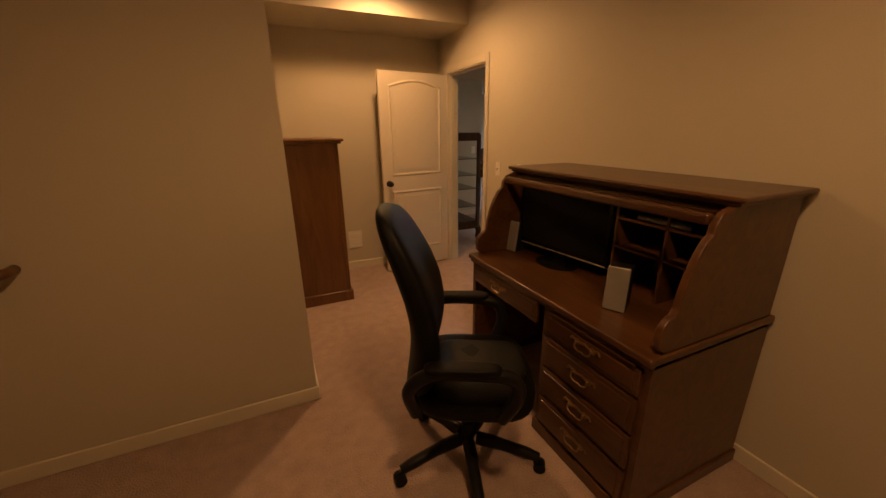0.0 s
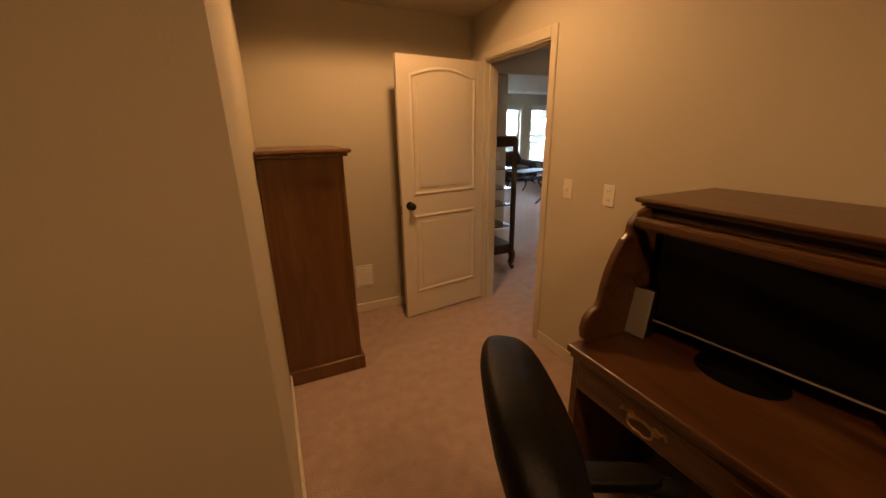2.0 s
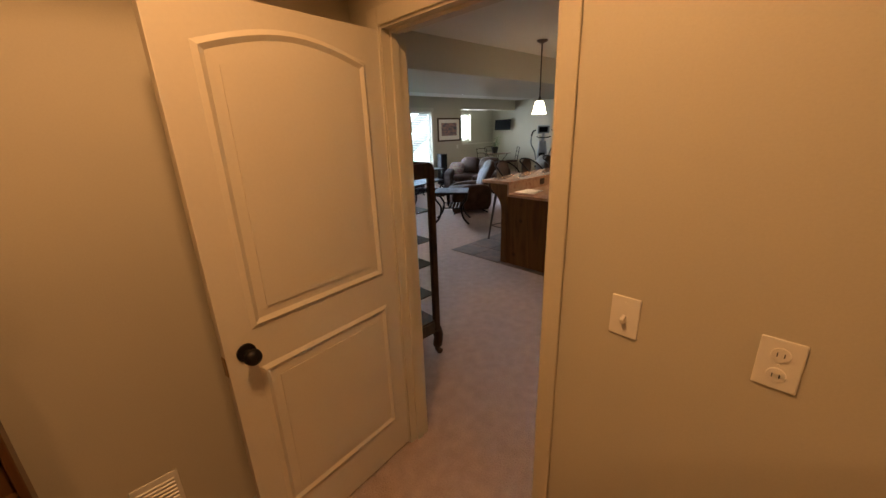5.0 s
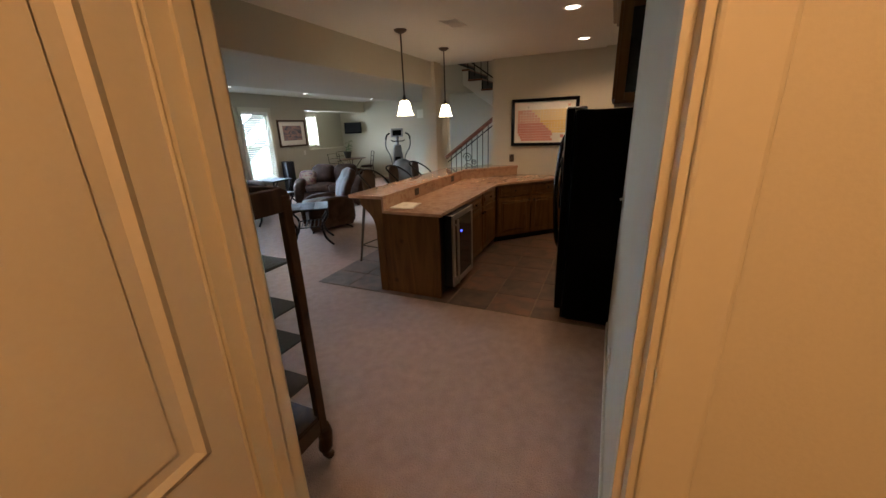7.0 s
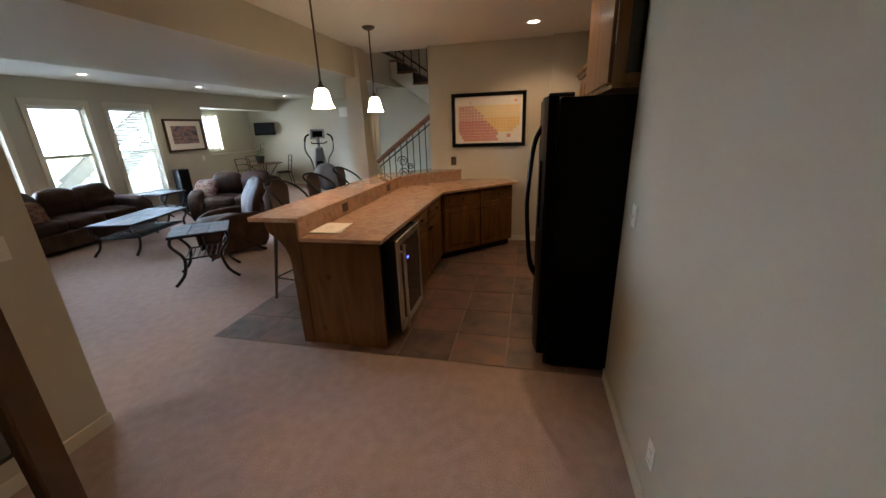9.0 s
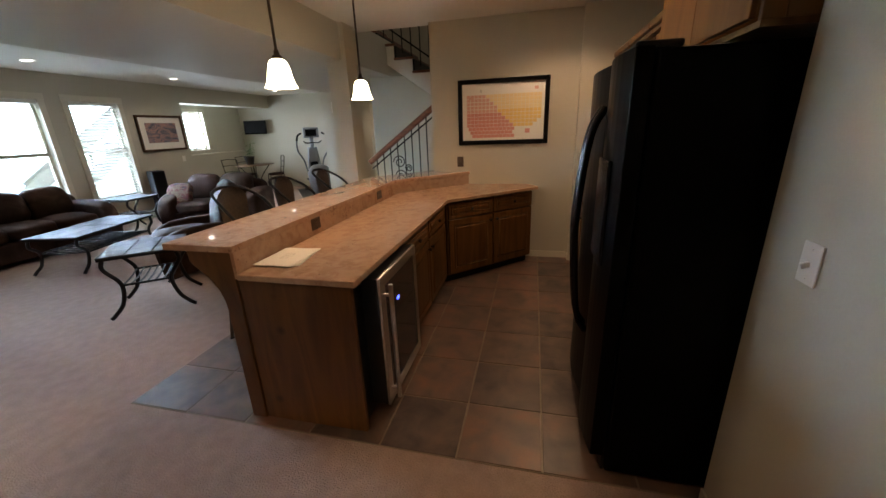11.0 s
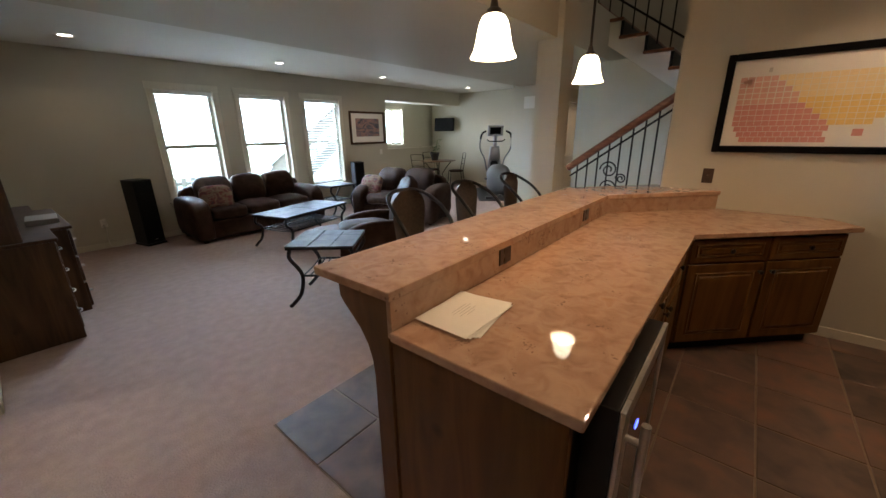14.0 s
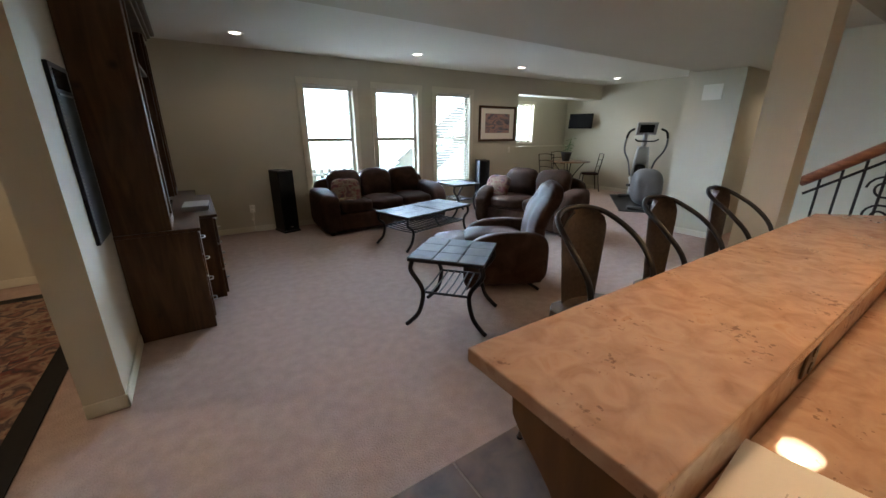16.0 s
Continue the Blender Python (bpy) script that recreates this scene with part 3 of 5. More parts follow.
        for xx in (ix0 + 0.12, ix1 - 0.12):
            part("blind_cord", tube(bmesh.new(), [(xx, 0.032, iz1 - 0.06), (xx, 0.032, iz1 - 0.072 - pitch * n)], 0.002, 5), BLIND, w)
    return w


for k, (a, b) in enumerate(WINDOWS):
    window("window_%d" % (k + 1), a, b, WZ0, WZ1, YW, 0.16, TW, (0.08, 0.08, 0.97)[k], ("cream cased double-hung window with its blind raised", "cream cased double-hung window, blind raised", "cream cased double-hung window with open slatted blind")[k], mid=0.5)
window("window_4", NX0, NX1, NZ0, NZ1, 12.42, 0.12, 0.07, 0, "small cream cased sliding window above a ledge", slide=True)


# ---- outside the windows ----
# One flat glowing panel stands in for the outdoors and its daylight.
structure("backdrop", B(-45, 75, 60.0, 60.1, -10, 32), BACK, "plain glowing panel in place of pale sky, added to light the rooms")
deck = thing("deck_stairs", "sunlit wooden deck staircase seen through the windows", "stairs", pose(8.7, 14.0, -0.25) @ Matrix.Diagonal((-1, 1, 1, 1)))
for sx in (0.0, 1.0):
    part("stringer", moved(B(-0.04, 0.04, 0, 4.6, -0.14, 0.14), pose(sx * 1.05, 0, 0, 0, 0, 0) @ pose(0, 0, 0, 0, 0, 90) @ pose(0, 0, 0.1, 36, 0, 0)), DECKW, deck)
tread = mesh_of("tread", B(-0.02, 0.28, 0.0, 1.0, -0.02, 0.02), DECKW)
for k in range(14):
    ob = new("tread", tread)
    ob.parent = deck
    ob.location = (-0.1 - 0.27 * k, 0.02, 0.2 + 0.19 * k)
for k in range(10):
    part("baluster", B(-0.15 - 0.38 * k, -0.11 - 0.38 * k, -0.03, 0.01, 0.2 + 0.27 * k, 1.15 + 0.27 * k), DECKW, deck)
part("hand_rail", tube(bmesh.new(), [(0.1, -0.01, 1.0), (-3.7, -0.01, 3.72)], 0.045), DECKW, deck)
fence = thing("deck_fence", "sunlit wooden rail fence outside the window", "fence", pose(4.7, 14.4, -0.25))
part("rail", B(0, 2.9, -0.03, 0.03, 0.70, 0.77), DECKW, fence)
part("rail", B(0, 2.9, -0.03, 0.03, 0.15, 0.21), DECKW, fence)
picket = mesh_of("picket", B(-0.045, 0.045, -0.02, 0.02, 0.02, 0.86), DECKW)
for k in range(15):
    ob = new("picket", picket)
    ob.parent = fence
    ob.location = (0.1 + 0.19 * k, 0.045, 0)

# ---- kitchen bar ----
ZC, ZB = 0.905, 1.05
counter = tagged(new("bar_counter", mesh_of("bar_counter", slab([(4.515, 4.53), (6.51, 4.53), (7.345, 3.685), (7.557, 3.822), (7.557, 4.49), (6.855, 5.17), (4.515, 5.17)], ZC - 0.034, ZC, 0.006), GRANITE)), "polished tan and pink granite worktop on the bar cabinets", "worktop")
riser = tagged(new("bar_backsplash", mesh_of("bar_backsplash", slab([(4.53, 5.172), (6.858, 5.172), (7.557, 4.503), (7.557, 4.533), (6.87, 5.192), (4.53, 5.192)], ZC - 0.034, ZB - 0.036), GRANITE)), "polished granite upstand between worktop and raised bar", "backsplash")
bartop = tagged(new("raised_bar_top", mesh_of("raised_bar_top", slab([(4.515, 5.162), (6.853, 5.162), (7.557, 4.49), (7.557, 4.935), (7.7, 4.935), (7.7, 4.99), (7.06, 5.582), (4.515, 5.582)], ZB - 0.035, ZB, 0.004), GRANITE)), "polished tan granite raised bar top", "bar top")

knee = thing("bar_knee_wall", "stained alder panelled wall under the raised bar", "bar", Matrix())
part("panel", slab([(4.63, 5.194), (6.872, 5.194), (7.557, 4.537), (7.557, 4.62), (6.91, 5.27), (4.63, 5.27)], 0, ZB - 0.036), ALDER, knee, smooth=False)
post_line = [(5.193, 0.0), (5.285, 0.0), (5.285, 0.68), (5.292, 0.74), (5.312, 0.80), (5.35, 0.855), (5.40, 0.90), (5.435, 0.93), (5.455, 0.955), (5.46, ZB - 0.036), (5.193, ZB - 0.036)]
part("bracket_post", slab(post_line, 4.535, 4.625, 0.004, "x"), ALDER, knee)
brk = [(5.272, 0.62), (5.30, 0.66), (5.33, 0.76), (5.38, 0.86), (5.45, 0.92), (5.47, ZB - 0.036), (5.272, ZB - 0.036)]
for xx in (5.3, 6.1, 6.8):
    part("bracket", slab(brk, xx, xx + 0.06, 0.003, "x"), ALDER, knee)
part("end_panel", B(4.545, 4.572, 4.57, 5.191, 0.0, ZC - 0.034, r=0.002), ALDER, knee)


def knob(parent, x, y, z):
    bm = lathe(bmesh.new(), [(0.0, 0), (0.008, 0), (0.006, 0.012), (0.014, 0.018), (0.016, 0.026), (0.01, 0.031), (0, 0.032)], 12)
    part("knob", moved(bm, pose(x, y, z, 90, 0, 0)), IRON, parent, "dark metal knob")


def raised_front(name, parent, x0, x1, z0, z1, y, mat, flat=False):
    """A framed door or drawer front with a raised field, its face at y (towards -y)."""
    bm = B(x0, x1, y, y + 0.02, z0, z1, r=0.003)
    f = 0.03 if flat else 0.055
    if (z1 - z0) > 2.4 * f:
        moulding(bm, rect(x0 + f, x1 - f, z0 + f, z1 - f), 0.02, 0.006, y + 0.0005)
        box(bm, x0 + f + 0.028, x1 - f - 0.028, y - 0.007, y + 0.004, z0 + f + 0.028, z1 - f - 0.028, r=0.005, seg=1)
    return part(name, bm, mat, parent)


def base_cabinet(m, w, doors, label, depth=0.55, mat=None, top=ZC - 0.036, swap=False):
    """Drawers over doors. Front at local y = 0, facing -y."""
    mat = mat or ALDER
    c = thing("base_cabinet", label, "cabinet", m, "kitchen cabinets")
    part("carcass", B(0, w, 0.022, depth, 0.1, top), mat, c, smooth=False)
    part("toe_kick", B(0.0, w, 0.085, 0.1, 0.0, 0.1), BLACKP, c, smooth=False)
    step = w / doors
    for k in range(doors):
        a, b = k * step + 0.012, (k + 1) * step - 0.012
        d = raised_front("drawer_front", c, a, b, 0.70, top - 0.015, 0.0, mat, True)
        knob(d, (a + b) / 2, 0.0, (0.70 + top - 0.015) / 2)
        d = raised_front("cabinet_door", c, a, b, 0.115, 0.685, 0.0, mat)
        left = (k % 2 == 0) != swap
        knob(d, b - 0.03 if left else a + 0.03, 0.0, 0.62)
    return c


base_cabinet(pose(5.268, 4.558, 0), 0.625, 1, "stained knotty alder base cabinet beside the wine cooler")
base_cabinet(pose(5.894, 4.558, 0), 0.60, 1, "stained knotty alder base cabinet in the bar's straight run", swap=True)
base_cabinet(pose(6.545, 4.545, 0, 0, 0, -45.3), 1.13, 2, "two-door knotty alder base cabinet set at an angle", depth=0.40)

# wine cooler
cool = thing("wine_cooler", "black and steel glass-door wine cooler under the counter", "wine cooler", pose(4.575, 4.53, 0))
part("body", B(0.0, 0.68, 0.05, 0.6, 0.05, ZC - 0.037), BLACKP, cool, smooth=False)
part("plinth", B(0.02, 0.63, 0.07, 0.5, 0.0, 0.05), BLACKP, cool, smooth=False)
door = part("door", slab([(0.09, 0.10), (0.68, 0.10), (0.68, 0.855), (0.09, 0.855)], -0.042, 0.045, 0.004, "y"), BLACKP, cool, "black door with a steel frame")
bm = bmesh.new()
for a in ((0.09, 0.155, 0.10, 0.855), (0.635, 0.68, 0.10, 0.855), (0.155, 0.635, 0.10, 0.16), (0.155, 0.635, 0.80, 0.855)):
    box(bm, a[0], a[1], -0.057, -0.042, a[2], a[3], r=0.003)
part("steel_frame", bm, STEEL, door, "brushed steel frame")
part("door_glass", B(0.155, 0.635, -0.052, -0.042, 0.16, 0.80, r=0.001), DARKGLASS, door, "dark tinted glass")
bm = tube(bmesh.new(), [(0.125, -0.10, 0.14), (0.125, -0.10, 0.82)], 0.012, 12)
for z in (0.2, 0.76):
    tube(bm, [(0.125, -0.05, z), (0.125, -0.10, z)], 0.009, 8)
part("handle", bm, STEEL, door, "steel bar handle")
part("display", B(0.318, 0.35, -0.0545, -0.0522, 0.64, 0.655), LED, door, "lit blue display")

# refrigerator
fr = thing("refrigerator", "black side-by-side refrigerator in an alcove", "refrigerator", pose(4.52, 2.65, 0))
part("cabinet", B(0, 0.91, 0.0, 0.735, 0.03, 1.775, r=0.012), FRIDGEM, fr)
part("plinth", B(0.03, 0.88, 0.05, 0.70, 0.0, 0.03), BLACKP, fr, smooth=False)
part("grille", B(0.01, 0.90, 0.735, 0.75, 0.03, 0.11, r=0.003), BLACKP, fr)
for a, b, hx in ((0.002, 0.395, 0.36), (0.405, 0.908, 0.44)):
    n = 8
    arc = [(a, 0.742), (b, 0.742)] + [(b + (a - b) * k / n, 0.80 + 0.025 * math.sin(math.pi * k / n)) for k in range(n + 1)]
    d = part("door", slab(arc, 0.115, 1.785, 0.004), FRIDGEM, fr)
    line = smooth_line([(hx, 0.815, 0.55), (hx, 0.865, 0.66), (hx, 0.895, 1.0), (hx, 0.895, 1.2), (hx, 0.865, 1.5), (hx, 0.815, 1.62)], 5)
    part("handle", tube(bmesh.new(), line, 0.016, 10), GLOSSB, d)
part("dispenser", B(0.09, 0.30, 0.815, 0.832, 1.0, 1.42, r=0.006), GLOSSB, fr, "gloss black dispenser panel")
for xx in (0.05, 0.86):
    part("hinge_cover", B(xx - 0.045, xx + 0.045, 0.66, 0.80, 1.776, 1.80, r=0.008), BLACKP, fr)

# wall cabinets
up = thing("wall_cabinet", "stained alder cabinet with a glass side over the refrigerator", "cabinet", pose(4.50, 2.63, 0), "kitchen cabinets")
Z0, Z1 = 1.825, 2.46
part("back", B(0.02, 0.93, 0.0, 0.02, Z0, Z1), ALDER, up, smooth=False)
part("top", B(0.0, 0.95, 0.0, 0.50, Z1, Z1 + 0.02), ALDER, up, smooth=False)
part("bottom", B(0.0, 0.95, 0.0, 0.50, Z0 - 0.02, Z0), ALDER, up, smooth=False)
bm = bmesh.new()
for a in ((0.0, 0.05, Z0, Z1), (0.44, 0.50, Z0, Z1), (0.05, 0.44, Z0, Z0 + 0.05), (0.05, 0.44, Z1 - 0.06, Z1)):
    box(bm, 0.0, 0.022, a[0], a[1], a[2], a[3], r=0.003)
part("side_frame", bm, ALDER, up)
part("side_glass", B(0.008, 0.013, 0.05, 0.44, Z0 + 0.05, Z1 - 0.06), DARKGLASS, up, "reflecting glass pane", smooth=False)
for a, b in ((0.03, 0.48), (0.48, 0.93)):
    d = part("cabinet_door", moved(B(a, b, 0.0, 0.02, Z0 + 0.01, Z1 - 0.01, r=0.003), pose(0, 0.50, 0)), ALDER, up)
bm = bmesh.new()
box(bm, -0.03, 0.97, 0.0, 0.55, Z1 + 0.02, Z1 + 0.05, r=0.01)
box(bm, -0.055, 0.995, 0.0, 0.58, Z1 + 0.05, Z1 + 0.09, r=0.012)
part("crown", bm, ALDER, up)
for k in range(3):
    u = thing("wall_cabinet", "stained alder wall cabinet with crown moulding over the worktop", "cabinet", pose(5.62 + 0.6 * k, 2.95, 0, 0, 0, 0), "kitchen cabinets")
    part("carcass", B(0, 0.598, -0.33, 0, 1.40, 2.12), ALDER, u, smooth=False)
    for a, b in ((0.01, 0.295), (0.303, 0.588)):
        bm = B(a, b, 0.0, 0.02, 1.41, 2.11, r=0.003)
        box(bm, a + 0.07, b - 0.07, 0.018, 0.026, 1.48, 2.04, r=0.004)
        part("cabinet_door", bm, ALDER, u)
    bm = box(B(-0.001, 0.599, -0.33, 0.045, 2.12, 2.15, r=0.006), -0.001, 0.599, -0.33, 0.07, 2.15, 2.2, r=0.012)
    part("crown", bm, ALDER, u)

# back worktop run, fronts face +y
tagged(new("back_worktop", mesh_of("back_worktop", B(5.47, 7.375, 2.63, 3.265, ZC - 0.034, ZC, r=0.006), GRANITE)), "polished tan granite worktop along the back wall", "worktop")
base_cabinet(pose(7.37, 3.235, 0, 0, 0, 180), 0.36, 1, "narrow knotty alder base cabinet at the end of the back run")
base_cabinet(pose(6.39, 3.235, 0, 0, 0, 180), 0.9, 2, "knotty alder base cabinet beside the dishwasher")
dw = thing("dishwasher", "black built-in dishwasher under the back worktop", "dishwasher", pose(7.005, 3.235, 0, 0, 0, 180))
part("body", B(0.003, 0.60, 0.02, 0.55, 0.1, ZC - 0.037), BLACKP, dw, smooth=False)
part("door", B(0.005, 0.598, -0.005, 0.02, 0.11, 0.72, r=0.004), GLOSSB, dw)
part("control_panel", B(0.005, 0.598, -0.008, 0.02, 0.725, ZC - 0.045, r=0.004), GLOSSB, dw)
part("handle", box(bmesh.new(), 0.2, 0.4, -0.02, -0.008, 0.77, 0.79, r=0.004), STEEL, dw, "steel pull")
part("toe_kick", B(0.003, 0.6, 0.08, 0.1, 0, 0.1), BLACKP, dw, smooth=False)


# outlets, switches
def cover_plate(name, label, m, kind, plate, w=0.075, h=0.118):
    """A wall plate; its back at local y = 0, facing -y."""
    p = thing(name, label, "outlet" if kind == "outlet" else "light switch", m)
    part("plate", B(-w / 2, w / 2, -0.006, 0, -h / 2, h / 2, r=0.003), plate, p)
    if kind == "outlet":
        for s in (-1, 1):
            bm = lathe(bmesh.new(), [(0.0, 0), (0.017, 0), (0.016, 0.003), (0, 0.003)], 16)
            part("socket", moved(bm, pose(0, -0.006, 0.024 * s, 90, 0, 0)), plate, p)
            part("slot", box(B(-0.007, -0.005, -0.0095, -0.0085, 0.02 * s, 0.024 * s + 0.006 * s), 0.005, 0.007, -0.0095, -0.0085, min(0.02 * s, 0.03 * s), max(0.02 * s, 0.03 * s)), BLACKP, p, smooth=False)
    else:
        part("toggle", moved(B(-0.005, 0.005, -0.022, 0, -0.008, 0.008, r=0.002), pose(0, -0.004, 0, 20, 0, 0)), plate, p)
    for s in (-1, 1):
        part("screw", moved(lathe(bmesh.new(), [(0, 0), (0.003, 0), (0.0025, 0.001), (0, 0.0012)], 8), pose(0, -0.006, 0.042 * s if kind != "outlet" else 0.0, 90, 0, 0)), plate, p)
        if kind == "outlet":
            break
    return p


for xx in (5.262, 6.372):
    cover_plate("wall_outlet", "dark bronze outlet plate on the granite upstand", pose(xx, 5.17, 0.975, 0, 0, 0), "outlet", BRONZE, 0.105, 0.078)
cover_plate("light_switch", "dark bronze switch plate under the framed poster", pose(XP, 4.60, 1.165, 0, 0, -90), "switch", BRONZE)
cover_plate("light_switch", "white toggle switch plate beside the office door", pose(XO, 2.802, 1.176, 0, 0, -90), "switch", PLATE)
cover_plate("wall_outlet", "white double outlet plate on the office wall", pose(XO, 2.485, 1.178, 0, 0, -90), "outlet", PLATE)
cover_plate("light_switch", "white toggle switch plate near the hall opening", pose(3.36, 5.965, 1.166, 0, 0, 0), "switch", PLATE)
cover_plate("wall_outlet", "white outlet plate low on the kitchen wall", pose(3.56, YS, 0.31, 0, 0, 180), "outlet", PLATE)
cover_plate("light_switch", "white switch plate on the wall beside the refrigerator", pose(4.25, YS, 1.17, 0, 0, 180), "switch", PLATE)
cover_plate("wall_outlet", "white outlet plate under the living room window wall", pose(4.72, YW, 0.36, 0, 0, 0), "outlet", PLATE)
cover_plate("light_switch", "white switch plate under the framed print", pose(10.03, YW, 1.11, 0, 0, 0), "switch", PLATE)
cord = thing("power_cord", "white cord hanging from the outlet to the carpet", "cable", pose(4.72, YW, 0))
part("cable", tube(bmesh.new(), smooth_line([(0, -0.03, 0.335), (0.004, -0.036, 0.25), (-0.006, -0.03, 0.14), (0.012, -0.03, 0.03), (0.06, -0.035, 0.007), (0.3, -0.03, 0.007)], 5), 0.005, 6), PLATE, cord)
part("plug", B(-0.014, 0.014, -0.036, -0.0095, 0.322, 0.35, r=0.004), PLATE, cord)
vent = thing("wall_vent", "white painted return grille low on the office wall", "vent", pose(0.79, 4.05, 0.34))
part("grille_frame", B(-0.075, 0.075, -0.008, 0, -0.10, 0.10, r=0.003), PLATE, vent)
for k in range(9):
    part("slat", moved(B(-0.06, 0.06, -0.005, 0.005, -0.001, 0.001), pose(0, -0.009, -0.072 + 0.018 * k, 35, 0, 0)), PLATE, vent)

# framed poster on the picture wall: local x along the wall, facing -y
poster = thing("framed_poster", "dark-framed poster with rows of pink and yellow squares", "picture", pose(XP, 4.61, 0, 0, 0, -90))
PW, PZ0, PZ1 = 1.005, 1.355, 2.055
bm = bmesh.new()
for a in ((0, 0.05, PZ0, PZ1), (PW - 0.05, PW, PZ0, PZ1), (0.05, PW - 0.05, PZ0, PZ0 + 0.05), (0.05, PW - 0.05, PZ1 - 0.05, PZ1)):
    box(bm, a[0], a[1], -0.035, -0.002, a[2], a[3], r=0.008)
part("picture_frame", bm, GLOSSB, poster, "dark lacquered frame")
part("sheet", B(0.05, PW - 0.05, -0.014, -0.004, PZ0 + 0.05, PZ1 - 0.05), PAPER, poster, "cream sheet", smooth=False)
PINK = material("pink_print", (0.66, 0.29, 0.24), 0.6, vary=0.1, bump=0.0, per_object=0.3)
PINKL = material("pale_pink_print", (0.72, 0.42, 0.33), 0.6, vary=0.08, bump=0.0)
YELL = material("yellow_print", (0.82, 0.58, 0.20), 0.6, vary=0.08, bump=0.0)
YELLL = material("pale_yellow_print", (0.84, 0.68, 0.38), 0.6, vary=0.06, bump=0.0)
yel, yell, pinkl = bmesh.new(), bmesh.new(), bmesh.new()
sq = mesh_of("pink_square", B(-0.0205, 0.0205, -0.0015, 0, -0.0175, 0.0175), PINK)
for row in range(12):
    zz = PZ0 + 0.095 + 0.0385 * row
    edge = 0.60 - 0.036 * max(0, row - 2) + 0.012 * min(row, 2)
    x0 = 0.10 + (0.06 - 0.022 * row if row < 3 else 0)
    xx = x0
    while xx < edge:
        if row < 7:
            ob = new("pink_square", sq)
            ob.parent = poster
            ob.location = (xx + 0.02, -0.0145, zz)
        else:
            box(pinkl, xx, xx + 0.038, -0.016, -0.0145, zz - 0.0165, zz + 0.0165)
        xx += 0.0435
    if row >= 3:
        end = PW - 0.10 - (0.05 * (5 - row) if row < 5 else 0)
        while xx < end:
            box(yel if row < 8 else yell, xx, xx + 0.040, -0.016, -0.0145, zz - 0.0175, zz + 0.0175)
            xx += 0.0435
part("pale_pink_print", pinkl, PINKL, poster, smooth=False)
part("yellow_print", yel, YELL, poster, smooth=False)
part("pale_yellow_print", yell, YELLL, poster, smooth=False)
part("emblem", B(0.12, 0.18, -0.016, -0.0145, PZ0 + 0.49, PZ0 + 0.52), PINKL, poster, smooth=False)
part("emblem", B(PW - 0.25, PW - 0.20, -0.016, -0.0145, PZ0 + 0.12, PZ0 + 0.165), PINK, poster, smooth=False)
part("caption_bar", B(0.25, 0.27, -0.016, -0.0145, PZ0 + 0.56, PZ0 + 0.59), INK, poster, smooth=False)
part("caption_bar", B(PW - 0.16, PW - 0.12, -0.016, -0.0145, PZ0 + 0.57, PZ0 + 0.60), PINKL, poster, smooth=False)

# papers on the worktop
stack = thing("paper_stack", "small stack of white printed sheets on the worktop", "papers", pose(4.785, 5.045, ZC, 0, 0, 2))
for k in range(5):
    part("sheet", moved(B(-0.145, 0.145, -0.11, 0.11, 0.0005 + 0.0022 * k, 0.0022 + 0.0022 * k), pose(0.006 * (2 - k), 0.004 * (k % 3), 0, 0, 0, 7 - 2.3 * k)), PAPER, stack, smooth=False)
bm = bmesh.new()
for r_, w_ in enumerate((0.09, 0.11, 0.07, 0.10, 0.05)):
    box(bm, -w_ / 2, w_ / 2, 0.035 - 0.013 * r_, 0.0375 - 0.013 * r_, 0.0112, 0.0116)
part("printed_text", bm, INK, stack, smooth=False)


# ---- ceiling lights ----
def can_light(x, y, z, room):
    c = thing("recessed_light", "lit white-trimmed recessed ceiling light over the " + room, "ceiling light", pose(x, y, z), "recessed lights")
    part("trim_ring", lathe(bmesh.new(), [(0.062, 0.001), (0.068, -0.007), (0.088, -0.006), (0.094, 0.001)], 28), PLATE, c)
    part("bulb", lathe(bmesh.new(), [(0.0, -0.004), (0.05, -0.003), (0.062, 0.001)], 24), CANGLOW, c, "glowing bulb face")


for cx, cy in OFFICE_CANS:
    can_light(cx, cy, Z_K, "office")
for cx, cy in KITCHEN_CANS:
    can_light(cx, cy, Z_K, "kitchen")
# Invented fixture to go with the passage fill.
can_light(11.2, 6.55, Z_S, "passage, an added unseen fixture")
for cx, cy in LIVING_CANS:
    can_light(cx, cy, Z_L, "living room")
pend = thing("pendant_light", "bell-shaped frosted glass pendant lamp on a bronze stem", "pendant lamp", pose(*PENDANTS[0], 0), "pendants over the bar")
part("canopy", lathe(bmesh.new(), [(0.0, Z_K - 0.035), (0.03, Z_K - 0.034), (0.062, Z_K - 0.016), (0.068, Z_K - 0.001), (0.0, Z_K)], 24), BRONZE, pend, "bronze canopy")
part("stem", tube(bmesh.new(), [(0, 0, 2.02), (0, 0, Z_K - 0.03)], 0.008, 10), BRONZE, pend)
part("cap", lathe(bmesh.new(), [(0.010, 2.03), (0.014, 2.02), (0.017, 2.0), (0.028, 1.994), (0.032, 1.975), (0.0, 1.975)], 20), BRONZE, pend)
part("shade", lathe(bmesh.new(), [(0.028, 1.977), (0.044, 1.970), (0.056, 1.95), (0.064, 1.92), (0.071, 1.88), (0.079, 1.85), (0.090, 1.828), (0.094, 1.822), (0.089, 1.827), (0.075, 1.853), (0.067, 1.88), (0.060, 1.92), (0.052, 1.948), (0.03, 1.968)], 32), SHADE, pend, "lit frosted white glass shade")
copy_thing(pend, pose(*PENDANTS[1], 0))
